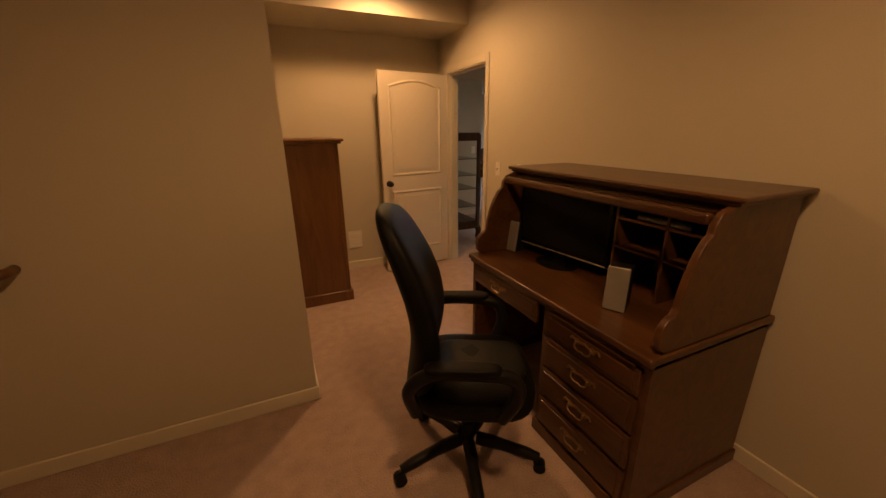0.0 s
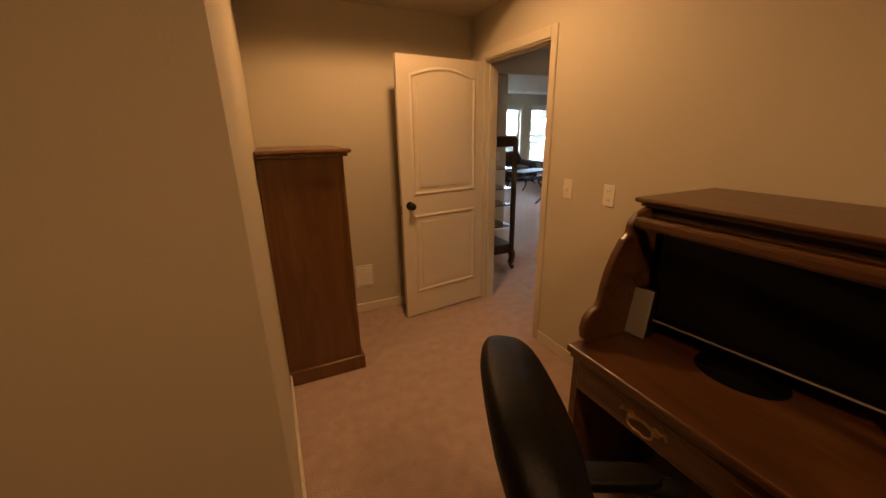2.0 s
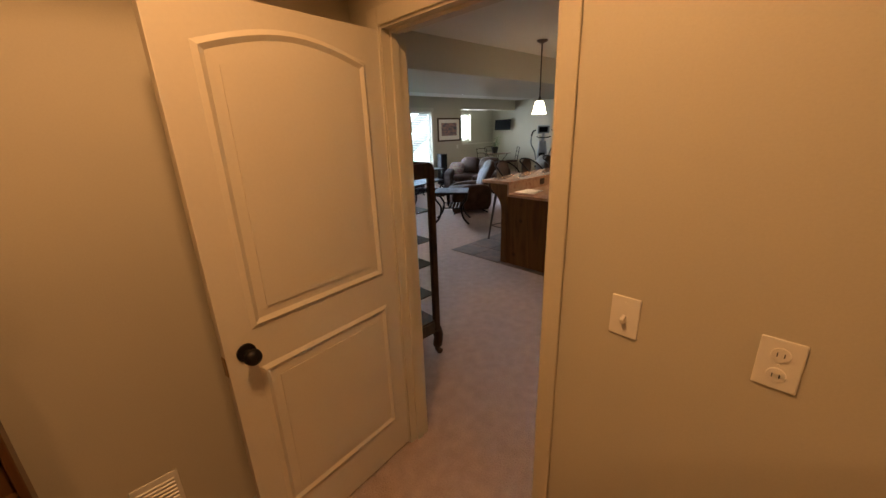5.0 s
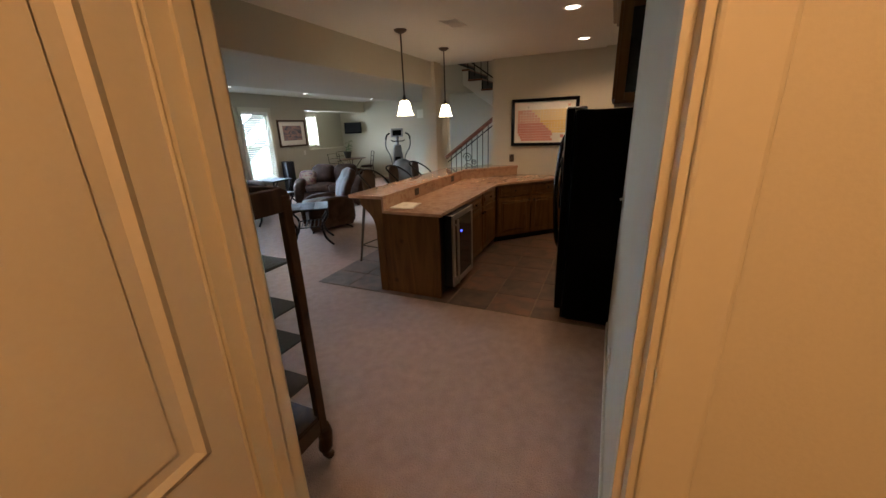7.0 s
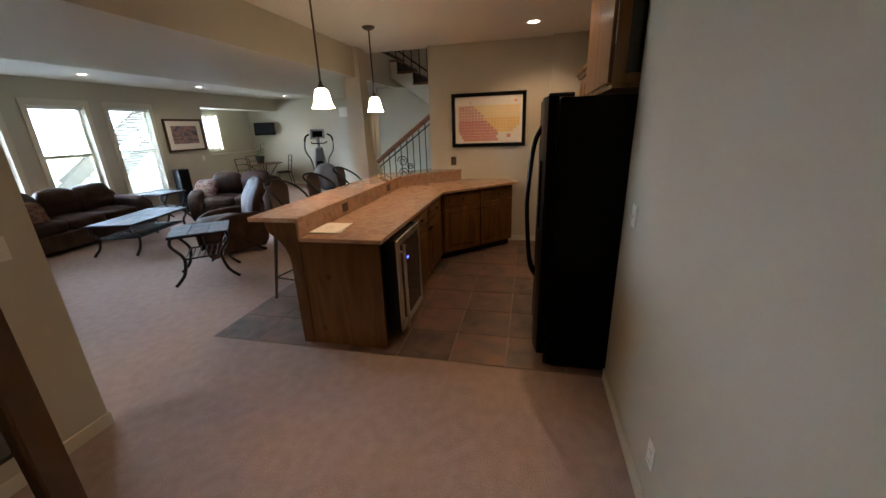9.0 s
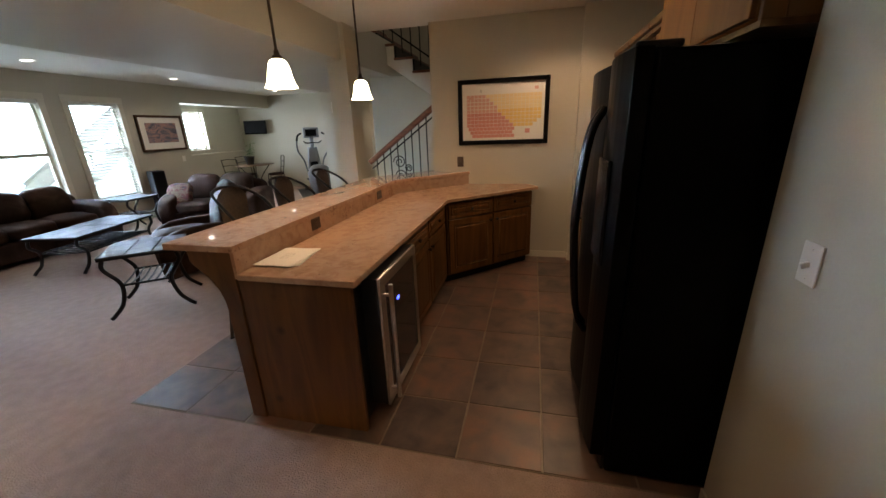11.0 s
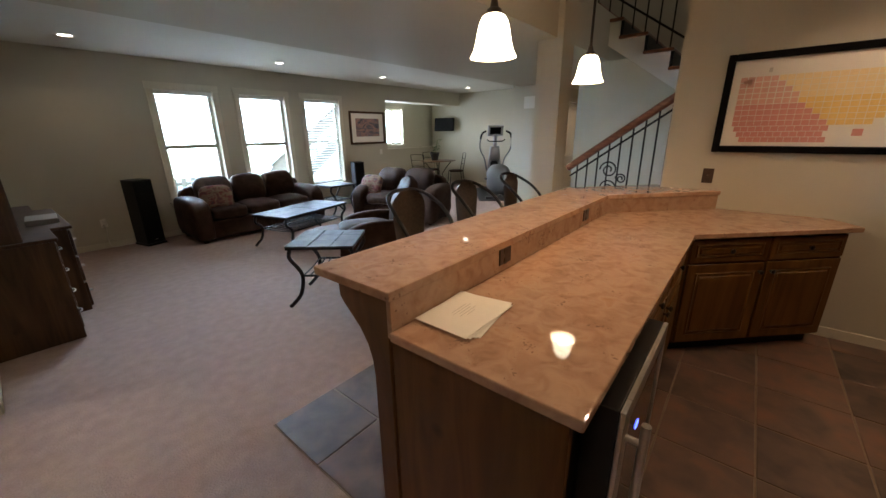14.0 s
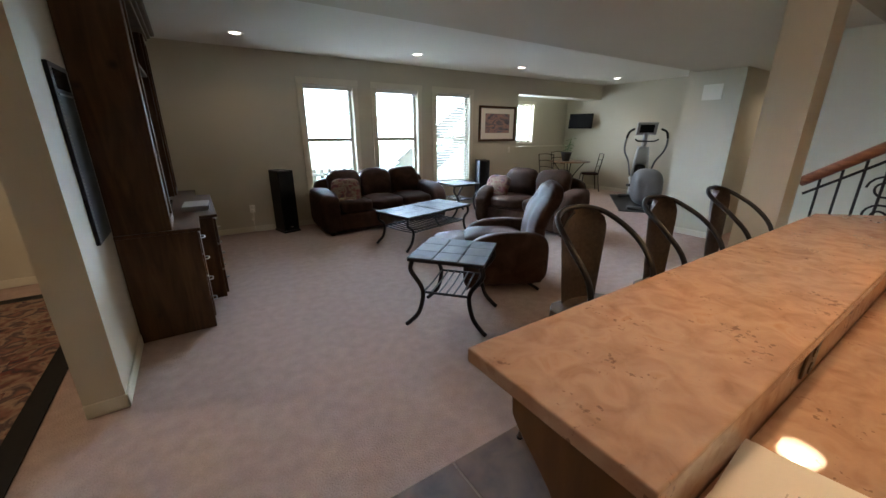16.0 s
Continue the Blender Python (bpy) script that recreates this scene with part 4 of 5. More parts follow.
reg = thing("ceiling_register", "white painted louvred ceiling register", "vent", pose(5.29, 4.67, Z_K))
part("register_frame", B(-0.16, 0.16, -0.09, 0.09, -0.008, 0, r=0.003), PLATE, reg)
for k in range(7):
    part("slat", moved(B(-0.13, 0.13, -0.008, 0.008, -0.001, 0.001), pose(0, -0.06 + 0.02 * k, -0.009, 30, 0, 0)), PLATE, reg)

# ---- office ----
# bookcase seen from its side
case = thing("bookcase", "brown stained wooden bookcase against the recess wall", "bookcase", pose(0.104, 3.24, 0))
CW, CD, CH = 0.455, 0.66, 1.437
part("side_panel", B(0.015, CW - 0.02, 0.0, 0.022, 0.09, CH - 0.03, r=0.002), OAK, case)
part("side_panel", B(0.015, CW - 0.02, CD - 0.022, CD, 0.09, CH - 0.03, r=0.002), OAK, case)
part("back_panel", B(0.0, 0.015, 0.0, CD, 0.09, CH - 0.03), OAK, case, smooth=False)
part("face_stile", B(CW - 0.02, CW, -0.004, 0.045, 0.09, CH - 0.03, r=0.003), OAK, case)
part("face_stile", B(CW - 0.02, CW, CD - 0.045, CD + 0.004, 0.09, CH - 0.03, r=0.003), OAK, case)
for k in range(4):
    part("shelf", B(0.016, CW - 0.021, 0.023, CD - 0.023, 0.10 + 0.32 * k, 0.122 + 0.32 * k), OAK, case, smooth=False)
bm = box(B(-0.002, CW + 0.025, -0.028, CD + 0.028, CH - 0.03, CH - 0.012, r=0.005), -0.002, CW + 0.045, -0.045, CD + 0.045, CH - 0.012, CH + 0.012, r=0.01)
part("top", bm, OAK, case)
part("plinth", B(-0.002, CW + 0.02, -0.02, CD + 0.02, 0.0, 0.10, r=0.008), OAK, case)

# roll-top desk; local x towards the wall, y along it
desk = thing("rolltop_desk", "dark brown polished wooden roll-top desk standing open", "desk", pose(1.10, 0.675, 0))
DX, DY = 0.735, 1.25
part("desktop", B(-0.012, DX, -0.012, DY + 0.012, 0.735, 0.765, r=0.008), DESKW, desk)
part("top_rail", B(0.0, 0.03, 0.0, DY, 0.715, 0.735, r=0.003), DESKW, desk)
ped = part("pedestal", B(0.02, DX - 0.01, 0.0, 0.56, 0.06, 0.714), DESKW, desk, smooth=False)
part("plinth", B(0.0, DX, -0.01, 0.57, 0.0, 0.065, r=0.006), DESKW, desk)
part("end_panel", B(0.02, DX - 0.01, DY - 0.03, DY, 0.06, 0.714), DESKW, desk, smooth=False)
part("plinth", B(0.0, DX, DY - 0.04, DY + 0.01, 0.0, 0.065, r=0.006), DESKW, desk)
part("modesty_panel", B(DX - 0.08, DX - 0.06, 0.56, DY - 0.03, 0.12, 0.714), DESKW, desk, smooth=False)


def bail_pull(parent, y, z):
    """Brass bail handle with its backplates, on a front facing -x at x = 0."""
    bm = bmesh.new()
    for s in (-1, 1):
        lathe(bm, [(0.0, 0), (0.017, 0), (0.014, 0.003), (0.005, 0.004), (0.005, 0.016), (0, 0.017)], 12, pose(0, y + 0.042 * s, z, 0, -90, 0))
        tube(bm, smooth_line([(-0.003, y + 0.055 * s, z + 0.006), (-0.004, y + 0.07 * s, z + 0.012), (-0.003, y + 0.078 * s, z - 0.002)], 3), 0.005, 6)
    tube(bm, smooth_line([(-0.014, y - 0.042, z), (-0.018, y - 0.04, z - 0.018), (-0.02, y - 0.018, z - 0.027), (-0.02, y, z - 0.023), (-0.02, y + 0.018, z - 0.027), (-0.018, y + 0.04, z - 0.018), (-0.014, y + 0.042, z)], 4), 0.004, 6)
    tube(bm, [(-0.003, y - 0.04, z), (-0.003, y, z + 0.008), (-0.003, y + 0.04, z)], 0.006, 6)
    part("bail_handle", bm, BRASS, parent, "antique brass bail handle")


for z0, z1 in ((0.585, 0.70), (0.42, 0.57), (0.25, 0.405), (0.08, 0.235)):
    bm = box(B(0.004, 0.024, 0.03, 0.53, z0, z1, r=0.004), -0.001, 0.006, 0.05, 0.51, z0 + 0.02, z1 - 0.02, r=0.004)
    d = part("drawer", bm, DESKW, desk)
    bail_pull(d, 0.28, (z0 + z1) / 2 + 0.012)
d = part("drawer", box(B(0.004, 0.024, 0.60, DY - 0.04, 0.60, 0.71, r=0.004), -0.001, 0.006, 0.62, DY - 0.06, 0.618, 0.692, r=0.004), DESKW, desk)
bail_pull(d, 0.93, 0.665)
part("pull_board", B(-0.006, 0.3, 0.05, 0.51, 0.703, 0.713, r=0.002), DESKW, desk)
side = [(0.06, 0.766), (0.032, 0.79), (0.025, 0.83), (0.035, 0.87), (0.06, 0.895), (0.085, 0.905), (0.098, 0.93), (0.105, 0.98), (0.12, 1.04), (0.145, 1.10), (0.175, 1.15), (0.20, 1.17), (0.205, 1.205), (0.235, 1.24), (0.29, 1.258), (DX - 0.02, 1.258), (DX - 0.02, 0.766)]
for y0 in (0.0, DY - 0.028):
    part("side_panel", slab(side, y0, y0 + 0.028, 0.006, "y"), DESKW, desk)
part("upper_top", box(B(0.285, DX, -0.012, DY + 0.012, 1.258, 1.272, r=0.004), 0.268, DX + 0.005, -0.03, DY + 0.03, 1.272, 1.29, r=0.008), DESKW, desk)
part("upper_back", B(DX - 0.035, DX - 0.02, 0.028, DY - 0.028, 0.766, 1.258), DESKW, desk, smooth=False)
bm = bmesh.new()
for k in range(4):
    a = radians(58 + 9 * k)
    tube(bm, [(0.36 - 0.19 * math.cos(a) * 0.9, 0.03, 1.06 + 0.19 * math.sin(a)), (0.36 - 0.19 * math.cos(a) * 0.9, DY - 0.03, 1.06 + 0.19 * math.sin(a))], 0.014, 6)
part("tambour", moved(bm, pose(0.045, 0, 0.005)), DESKW, desk, "slatted tambour rolled up")
part("tambour_rail", B(0.205, 0.245, 0.03, DY - 0.03, 1.195, 1.235, r=0.012), DESKW, desk)
part("pigeonhole_shelf", B(0.38, DX - 0.04, 0.03, 0.52, 0.96, 0.972), DESKW, desk, smooth=False)
part("pigeonhole_shelf", B(0.38, DX - 0.04, 0.03, 0.52, 1.10, 1.112), DESKW, desk, smooth=False)
for y0 in (0.27, 0.52):
    part("pigeonhole_divider", B(0.38, DX - 0.04, y0, y0 + 0.012, 0.766, 1.25), DESKW, desk, smooth=False)

tray = thing("flat_box", "thin silver-edged box on the desk's upper shelf", "box", pose(1.52, 0.98, 1.112))
part("case", B(-0.03, 0.2, -0.12, 0.12, 0.0, 0.03, r=0.003), BLACKP, tray)
part("edge_strip", B(-0.034, -0.029, -0.12, 0.12, 0.008, 0.02), SILVERP, tray, "silver edge", smooth=False)
mon = thing("monitor", "black flat computer monitor on the open desk", "monitor", pose(1.48, 1.55, 0.766, 0, 0, -82))
part("foot", lathe(bmesh.new(), [(0, 0), (0.13, 0.0), (0.128, 0.008), (0.05, 0.02), (0, 0.02)], 28, pose(0, -0.03, 0) @ Matrix.Diagonal((1, 0.75, 1, 1))), GLOSSB, mon)
part("neck", B(-0.035, 0.035, -0.02, 0.02, 0.015, 0.12, r=0.008), GLOSSB, mon)
part("bezel", B(-0.31, 0.31, -0.025, 0.03, 0.06, 0.43, r=0.008), GLOSSB, mon)
part("screen", B(-0.285, 0.285, -0.0275, -0.024, 0.095, 0.405), SCREEN, mon, "dark switched-off screen", smooth=False)
part("trim_strip", B(-0.30, 0.30, -0.0285, -0.024, 0.064, 0.07), SILVERP, mon, smooth=False)
for yy, xx, rz in ((1.87, 1.355, -80), (0.985, 1.27, -60)):
    s = thing("desk_speaker", "small silver-fronted black desktop speaker", "speaker", pose(xx, yy, 0.766, -8, 0, rz), "desktop speakers")
    part("cabinet", B(-0.045, 0.045, 0.006, 0.12, 0, 0.19, r=0.006), BLACKP, s)
    part("grille", B(-0.045, 0.045, -0.006, 0.006, 0, 0.19, r=0.005), SILVERP, s, "silver front")

# office chair, facing local +y
ch = thing("office_chair", "black leather high-backed office chair on castors", "chair", pose(0.70, 1.215, 0, 0, 0, -117))
for k in range(5):
    a = radians(72 * k + 8)
    c, s = math.cos(a), math.sin(a)
    leg = part("leg", tube(bmesh.new(), smooth_line([(0.04 * c, 0.04 * s, 0.13), (0.16 * c, 0.16 * s, 0.115), (0.33 * c, 0.33 * s, 0.075)], 3), [0.03] * 3 + [0.026] * 3 + [0.02], 8), BLACKP, ch)
    bm = bmesh.new()
    for o in (-0.014, 0.014):
        lathe(bm, [(0, -0.01), (0.026, -0.01), (0.028, 0), (0.026, 0.01), (0, 0.01)], 14, pose(0.335 * c, 0.335 * s, 0.028, 0, 0, 72 * k + 8) @ pose(0, 0, 0, 90, 0, 0) @ pose(0, 0, o))
    part("castor", bm, BLACKP, leg)
part("gas_column", lathe(bmesh.new(), [(0.03, 0.10), (0.03, 0.22), (0.022, 0.225), (0.022, 0.40), (0.05, 0.41), (0.0, 0.41)], 16), BLACKP, ch)
part("mechanism", B(-0.09, 0.09, -0.14, 0.12, 0.39, 0.43, r=0.015), BLACKP, ch)
part("seat", moved(cushion(0.52, 0.50, 0.13, 4, 0.006, seed=3, crown=0.015), pose(0, 0.02, 0.485)), BLACKL, ch)
part("seat_panel", moved(cushion(0.30, 0.40, 0.04, 4, 0.004, seed=9), pose(0, 0.04, 0.548)), GREYP, ch, "grey vinyl seat panel")
bk = cushion(0.47, 0.115, 0.76, 3.6, 0.004, 13, 5)
for v in bk.verts:
    u = (v.co.z + 0.38) / 0.76
    v.co.x *= 0.80 + 0.30 * math.sin(math.pi * min(1, 0.30 + 0.66 * u))
    v.co.y += -0.12 * u + 0.07 * math.sin(math.pi * u * 1.2) + 0.035 * (v.co.x / 0.25) ** 2
part("backrest", moved(bk, pose(0, -0.20, 0.84, -5, 0, 0)), BLACKL, ch)
for sx in (-1, 1):
    line = smooth_line([(0.27 * sx, -0.20, 0.50), (0.30 * sx, -0.22, 0.62), (0.30 * sx, -0.14, 0.69), (0.30 * sx, 0.04, 0.695), (0.295 * sx, 0.15, 0.67), (0.28 * sx, 0.17, 0.58), (0.25 * sx, 0.12, 0.46)], 5)
    part("armrest", tube(bmesh.new(), line, 0.026, 10), BLACKP, ch)
    part("arm_pad", moved(cushion(0.07, 0.27, 0.035, 4, 0.001, 5), pose(0.30 * sx, -0.03, 0.715)), BLACKL, ch)

# wall handrail
hr = thing("wall_handrail", "round wooden wall handrail on a dark bracket", "handrail", pose(-0.975, 1.88, 0.99))
part("rail", tube(bmesh.new(), [(0.0, 0, 0.0), (-0.05, 0, -0.022), (-0.6, 0, -0.42), (-1.0, 0, -0.72)], 0.022, 14), OAK, hr)
part("rail_end", tube(bmesh.new(), smooth_line([(-0.01, 0, 0.0), (0.018, 0.012, 0.006), (0.022, 0.05, 0.004), (0.022, 0.079, 0.004)], 4), 0.02, 12), OAK, hr)
for u in (0.16, 0.8):
    part("bracket", tube(bmesh.new(), smooth_line([(-u, 0, -0.73 * u - 0.02), (-u, 0.01, -0.73 * u - 0.06), (-u, 0.079, -0.73 * u - 0.07)], 4), 0.007, 8), IRON, hr)

# ---- display shelf beside the office door ----
et = thing("display_shelf", "dark wooden open display shelf with smoked glass shelves", "shelf", pose(2.09, 4.345, 0))
EW, ED, EH = 0.485, 0.80, 1.47
for xx in (0.0, EW - 0.05):
    for yy in (0.0, ED - 0.035):
        foot = xx > 0
        ob = part("post", B(xx, xx + 0.05, yy, yy + 0.035, 0.16, EH - 0.03, r=0.006), DARKW, et)
        line = smooth_line([(xx + 0.025, yy + 0.018, 0.22), (xx + (0.04 if foot else 0.02), yy + 0.018, 0.15), (xx + 0.025, yy + 0.018, 0.06), (xx + (0.05 if foot else 0.0), yy + 0.018, 0.012)], 4)
        part("foot", tube(bmesh.new(), line, [0.04] * 4 + [0.036] * 4 + [0.022] * 4 + [0.026], 10), DARKW, ob)
for yy in (0.002, ED - 0.033):
    part("top_rail", slab([(0.05, EH - 0.10), (EW - 0.05, EH - 0.10), (EW - 0.035, EH - 0.09), (EW, EH - 0.06), (EW - 0.01, EH - 0.015), (EW - 0.04, EH), (0.05, EH)], yy, yy + 0.03, 0.004, "y"), DARKW, et)
    part("apron", B(0.05, EW - 0.05, yy, yy + 0.03, 0.20, 0.29, r=0.004), DARKW, et)
part("top_rail", B(EW - 0.04, EW - 0.01, 0.035, ED - 0.035, EH - 0.10, EH, r=0.006), DARKW, et)
part("apron", B(EW - 0.04, EW - 0.01, 0.035, ED - 0.035, 0.20, 0.29, r=0.006), DARKW, et)
part("bottom_shelf", B(0.01, EW - 0.01, 0.01, ED - 0.01, 0.29, 0.305, r=0.003), DARKW, et)
for z in (0.50, 0.74, 0.92, 1.135):
    part("glass_shelf", B(0.012, EW - 0.012, 0.036, ED - 0.036, z, z + 0.010, r=0.002), GLASSSHELF, et, "smoked glass shelf")

# ---- entertainment centre ----
ent = thing("entertainment_centre", "dark knotty wood entertainment centre against the wall", "media cabinet", pose(3.535, 8.25, 0))
L = 2.2
part("lower_side", B(0.0, 0.48, 0.0, 0.03, 0.0, 0.80, r=0.004), DARKW, ent)
part("lower_side", B(0.0, 0.48, L - 0.03, L, 0.0, 0.80, r=0.004), DARKW, ent)
part("lower_body", B(0.0, 0.46, 0.03, L - 0.03, 0.05, 0.80), DARKW, ent, smooth=False)
part("centre_body", B(0.46, 0.60, 0.48, L - 0.48, 0.05, 0.80, r=0.004), DARKW, ent)
part("lower_top", slab([(0, -0.012), (0.50, -0.012), (0.50, 0.46), (0.635, 0.46), (0.635, L - 0.46), (0.50, L - 0.46), (0.50, L + 0.012), (0, L + 0.012)], 0.80, 0.825, 0.006), DARKW, ent)
for k in range(4):
    for y0 in (0.05, L - 0.44):
        d = part("drawer", B(0.46, 0.49, y0, y0 + 0.39, 0.07 + 0.18 * k, 0.235 + 0.18 * k, r=0.005), DARKW, ent)
        part("pull", tube(bmesh.new(), smooth_line([(0.49, y0 + 0.15, 0.155 + 0.18 * k), (0.515, y0 + 0.165, 0.155 + 0.18 * k), (0.515, y0 + 0.225, 0.155 + 0.18 * k), (0.49, y0 + 0.24, 0.155 + 0.18 * k)], 3), 0.005, 6), STEEL, d, "steel pull")
for y0 in (0.50, 1.105):
    for k in range(3):
        d = part("drawer", B(0.60, 0.62, y0, y0 + 0.595, 0.08 + 0.24 * k, 0.30 + 0.24 * k, r=0.005), DARKW, ent)
        for yy in (0.1, 0.5):
            part("pull", tube(bmesh.new(), [(0.62, y0 + yy, 0.2 + 0.24 * k), (0.648, y0 + yy, 0.2 + 0.24 * k)], 0.012, 8), STEEL, d, "steel knob")
HZ = 2.42
part("hutch_side", B(0.0, 0.33, 0.01, 0.045, 0.825, HZ, r=0.004), DARKW, ent)
part("hutch_side", B(0.0, 0.33, L - 0.045, L - 0.01, 0.825, HZ, r=0.004), DARKW, ent)
for yy in (0.40, L - 0.435):
    part("hutch_divider", B(0.02, 0.31, yy, yy + 0.035, 0.825, HZ, r=0.003), DARKW, ent)
part("hutch_back", B(0.0, 0.02, 0.045, L - 0.045, 0.825, HZ), DARKW, ent, smooth=False)
part("hutch_top", B(0.0, 0.35, 0.0, L, HZ, HZ + 0.03, r=0.006), DARKW, ent)
part("crown", box(B(0.0, 0.38, -0.03, L + 0.03, HZ + 0.03, HZ + 0.06, r=0.01), 0, 0.42, -0.06, L + 0.06, HZ + 0.06, HZ + 0.11, r=0.014), DARKW, ent)
part("hutch_shelf", B(0.02, 0.30, 0.435, L - 0.435, 2.02, 2.05), DARKW, ent, smooth=False)
for y0 in (0.045, L - 0.40):
    for z in (1.2, 1.6, 2.0):
        part("hutch_shelf", B(0.02, 0.30, y0, y0 + 0.355, z, z + 0.02), DARKW, ent, smooth=False)
    bm = bmesh.new()
    for a in ((y0, y0 + 0.05, 0.83, HZ), (y0 + 0.305, y0 + 0.355, 0.83, HZ), (y0 + 0.05, y0 + 0.305, 0.83, 0.89), (y0 + 0.05, y0 + 0.305, HZ - 0.06, HZ)):
        box(bm, 0.31, 0.332, a[0], a[1], a[2], a[3], r=0.003)
    part("glass_door", bm, DARKW, ent)
    part("door_glass", B(0.318, 0.324, y0 + 0.05, y0 + 0.305, 0.89, HZ - 0.06), DARKGLASS, ent, "dark glass pane", smooth=False)
tv = thing("television", "black flat television on the entertainment centre", "television", pose(3.72, 9.35, 0.826, 0, 0, 90))
part("stand", B(-0.28, 0.28, -0.12, 0.10, 0.0, 0.02, r=0.006), GLOSSB, tv)
part("neck", B(-0.06, 0.06, -0.03, 0.02, 0.02, 0.10, r=0.006), GLOSSB, tv)
part("bezel", B(-0.60, 0.60, -0.06, 0.03, 0.08, 0.80, r=0.012), GLOSSB, tv)
part("screen", B(-0.56, 0.56, -0.064, -0.059, 0.12, 0.76), SCREEN, tv, "dark screen", smooth=False)
box_ = thing("cable_box", "silver media box on the cabinet top", "media player", pose(4.03, 9.1, 0.826, 0, 0, 86))
part("case", B(-0.16, 0.16, -0.1, 0.1, 0.0, 0.045, r=0.004), SILVERP, box_)
part("front", B(-0.15, 0.15, -0.104, -0.098, 0.008, 0.037), BLACKP, box_, smooth=False)

# beaded wall frame
bead = thing("beaded_wall_frame", "narrow black framed hanging edged with silver beads", "picture", pose(3.53, 7.80, 0))
part("panel", B(0.0, 0.02, 0.0, 0.37, 0.88, 1.85, r=0.003), BLACKP, bead)
bm = bmesh.new()
for k in range(48):
    for yy in (0.02, 0.35):
        lathe(bm, [(0, 0.0), (0.006, 0.001), (0.0045, 0.005), (0, 0.006)], 6, pose(0.02, yy, 0.90 + 0.0195 * k, 0, 90, 0))
part("bead_edging", bm, SILVERP, bead, "silver beads")
part("top_plaque", B(0.02, 0.025, 0.05, 0.32, 1.72, 1.82, r=0.002), GLOSSB, bead)
part("plaque_bar", B(0.02, 0.024, 0.05, 0.32, 1.69, 1.70), SILVERP, bead)

# tower loudspeakers
def tower(x, y, h, w, d, rz, label):
    s = thing("tower_speaker", label, "loudspeaker", pose(x, y, 0, 0, 0, rz), "tower speakers")
    part("plinth", B(-w / 2 - 0.01, w / 2 + 0.01, -d / 2 - 0.005, d / 2 + 0.01, 0.0, 0.03, r=0.004), BLACKP, s)
    part("cabinet", B(-w / 2, w / 2, -d / 2 + 0.015, d / 2, 0.03, h, r=0.006), BLACKP, s)
    part("grille", B(-w / 2 + 0.008, w / 2 - 0.008, -d / 2, -d / 2 + 0.016, 0.05, h - 0.015, r=0.006), BLACKL, s, "black cloth grille")
    part("badge", B(-0.02, 0.02, -d / 2 - 0.002, -d / 2, 0.08, 0.09), SILVERP, s)


tower(5.16, 11.13, 0.95, 0.24, 0.32, 14, "tall black tower loudspeaker standing by the window wall")
tower(9.10, 11.12, 0.94, 0.22, 0.30, -20, "black tower loudspeaker standing behind the end table")


# ---- leather seating, front towards local -y ----
def sofa(name, w, seats, m, label, category="sofa", depth=0.95):
    s = thing(name, label, category, m)
    aw = 0.26
    inner = w - 2 * aw
    part("base", B(-w / 2 + 0.04, w / 2 - 0.04, -depth / 2 + 0.06, depth / 2 - 0.04, 0.05, 0.32, r=0.03), LEATHER, s)
    for sx in (-1, 1):
        for sy in (-1, 1):
            part("foot", B(sx * (w / 2 - 0.12) - 0.03, sx * (w / 2 - 0.12) + 0.03, sy * (depth / 2 - 0.12) - 0.03, sy * (depth / 2 - 0.12) + 0.03, 0.0, 0.06, r=0.006), DARKW, s)
    for k, sx in enumerate((-1, 1)):
        a = cushion(aw + 0.02, depth - 0.04, 0.58, 5, 0.010, 10, k + 2)
        for v in a.verts:
            if v.co.z > 0.08:
                v.co.x *= 1.0 + 0.35 * (v.co.z - 0.08)
            if v.co.y < 0:
                v.co.z -= 0.10 * (v.co.y / (depth / 2)) ** 2
        part("arm", moved(a, pose(sx * (w / 2 - aw / 2), -0.01, 0.36)), LEATHER, s)
    part("back_frame", moved(cushion(inner + 0.35, 0.26, 0.68, 6, 0.008, 10, 4), pose(0, depth / 2 - 0.15, 0.46, -8, 0, 0)), LEATHER, s)
    for k in range(seats):
        cw = inner / seats
        xx = -inner / 2 + cw * (k + 0.5)
        part("seat_cushion", moved(cushion(cw * 0.995, depth - 0.27, 0.19, 4.5, 0.010, 10, 11 + k, 0.02), pose(xx, -0.11, 0.40)), LEATHER, s)
        bc = cushion(cw * 0.99, 0.25, 0.50, 3.6, 0.014, 10, 21 + k)
        for v in bc.verts:
            v.co.y -= 0.03 * math.cos(v.co.z * 9)
        part("back_cushion", moved(bc, pose(xx, depth / 2 - 0.28, 0.67, -12, 0, 0)), LEATHER, s)
    return s


RUGP = ramp_material("woven_pillow", [(0.30, (0.02, 0.016, 0.02)), (0.42, (0.13, 0.025, 0.016)), (0.52, (0.17, 0.12, 0.07)), (0.62, (0.11, 0.03, 0.02)), (0.75, (0.025, 0.028, 0.035))], 0.9, scale=9, distort=0.3, detail=2, bump=0.3)


STRIPE = material("stripe", (0.17, 0.12, 0.07), 0.9, bump=0.2)


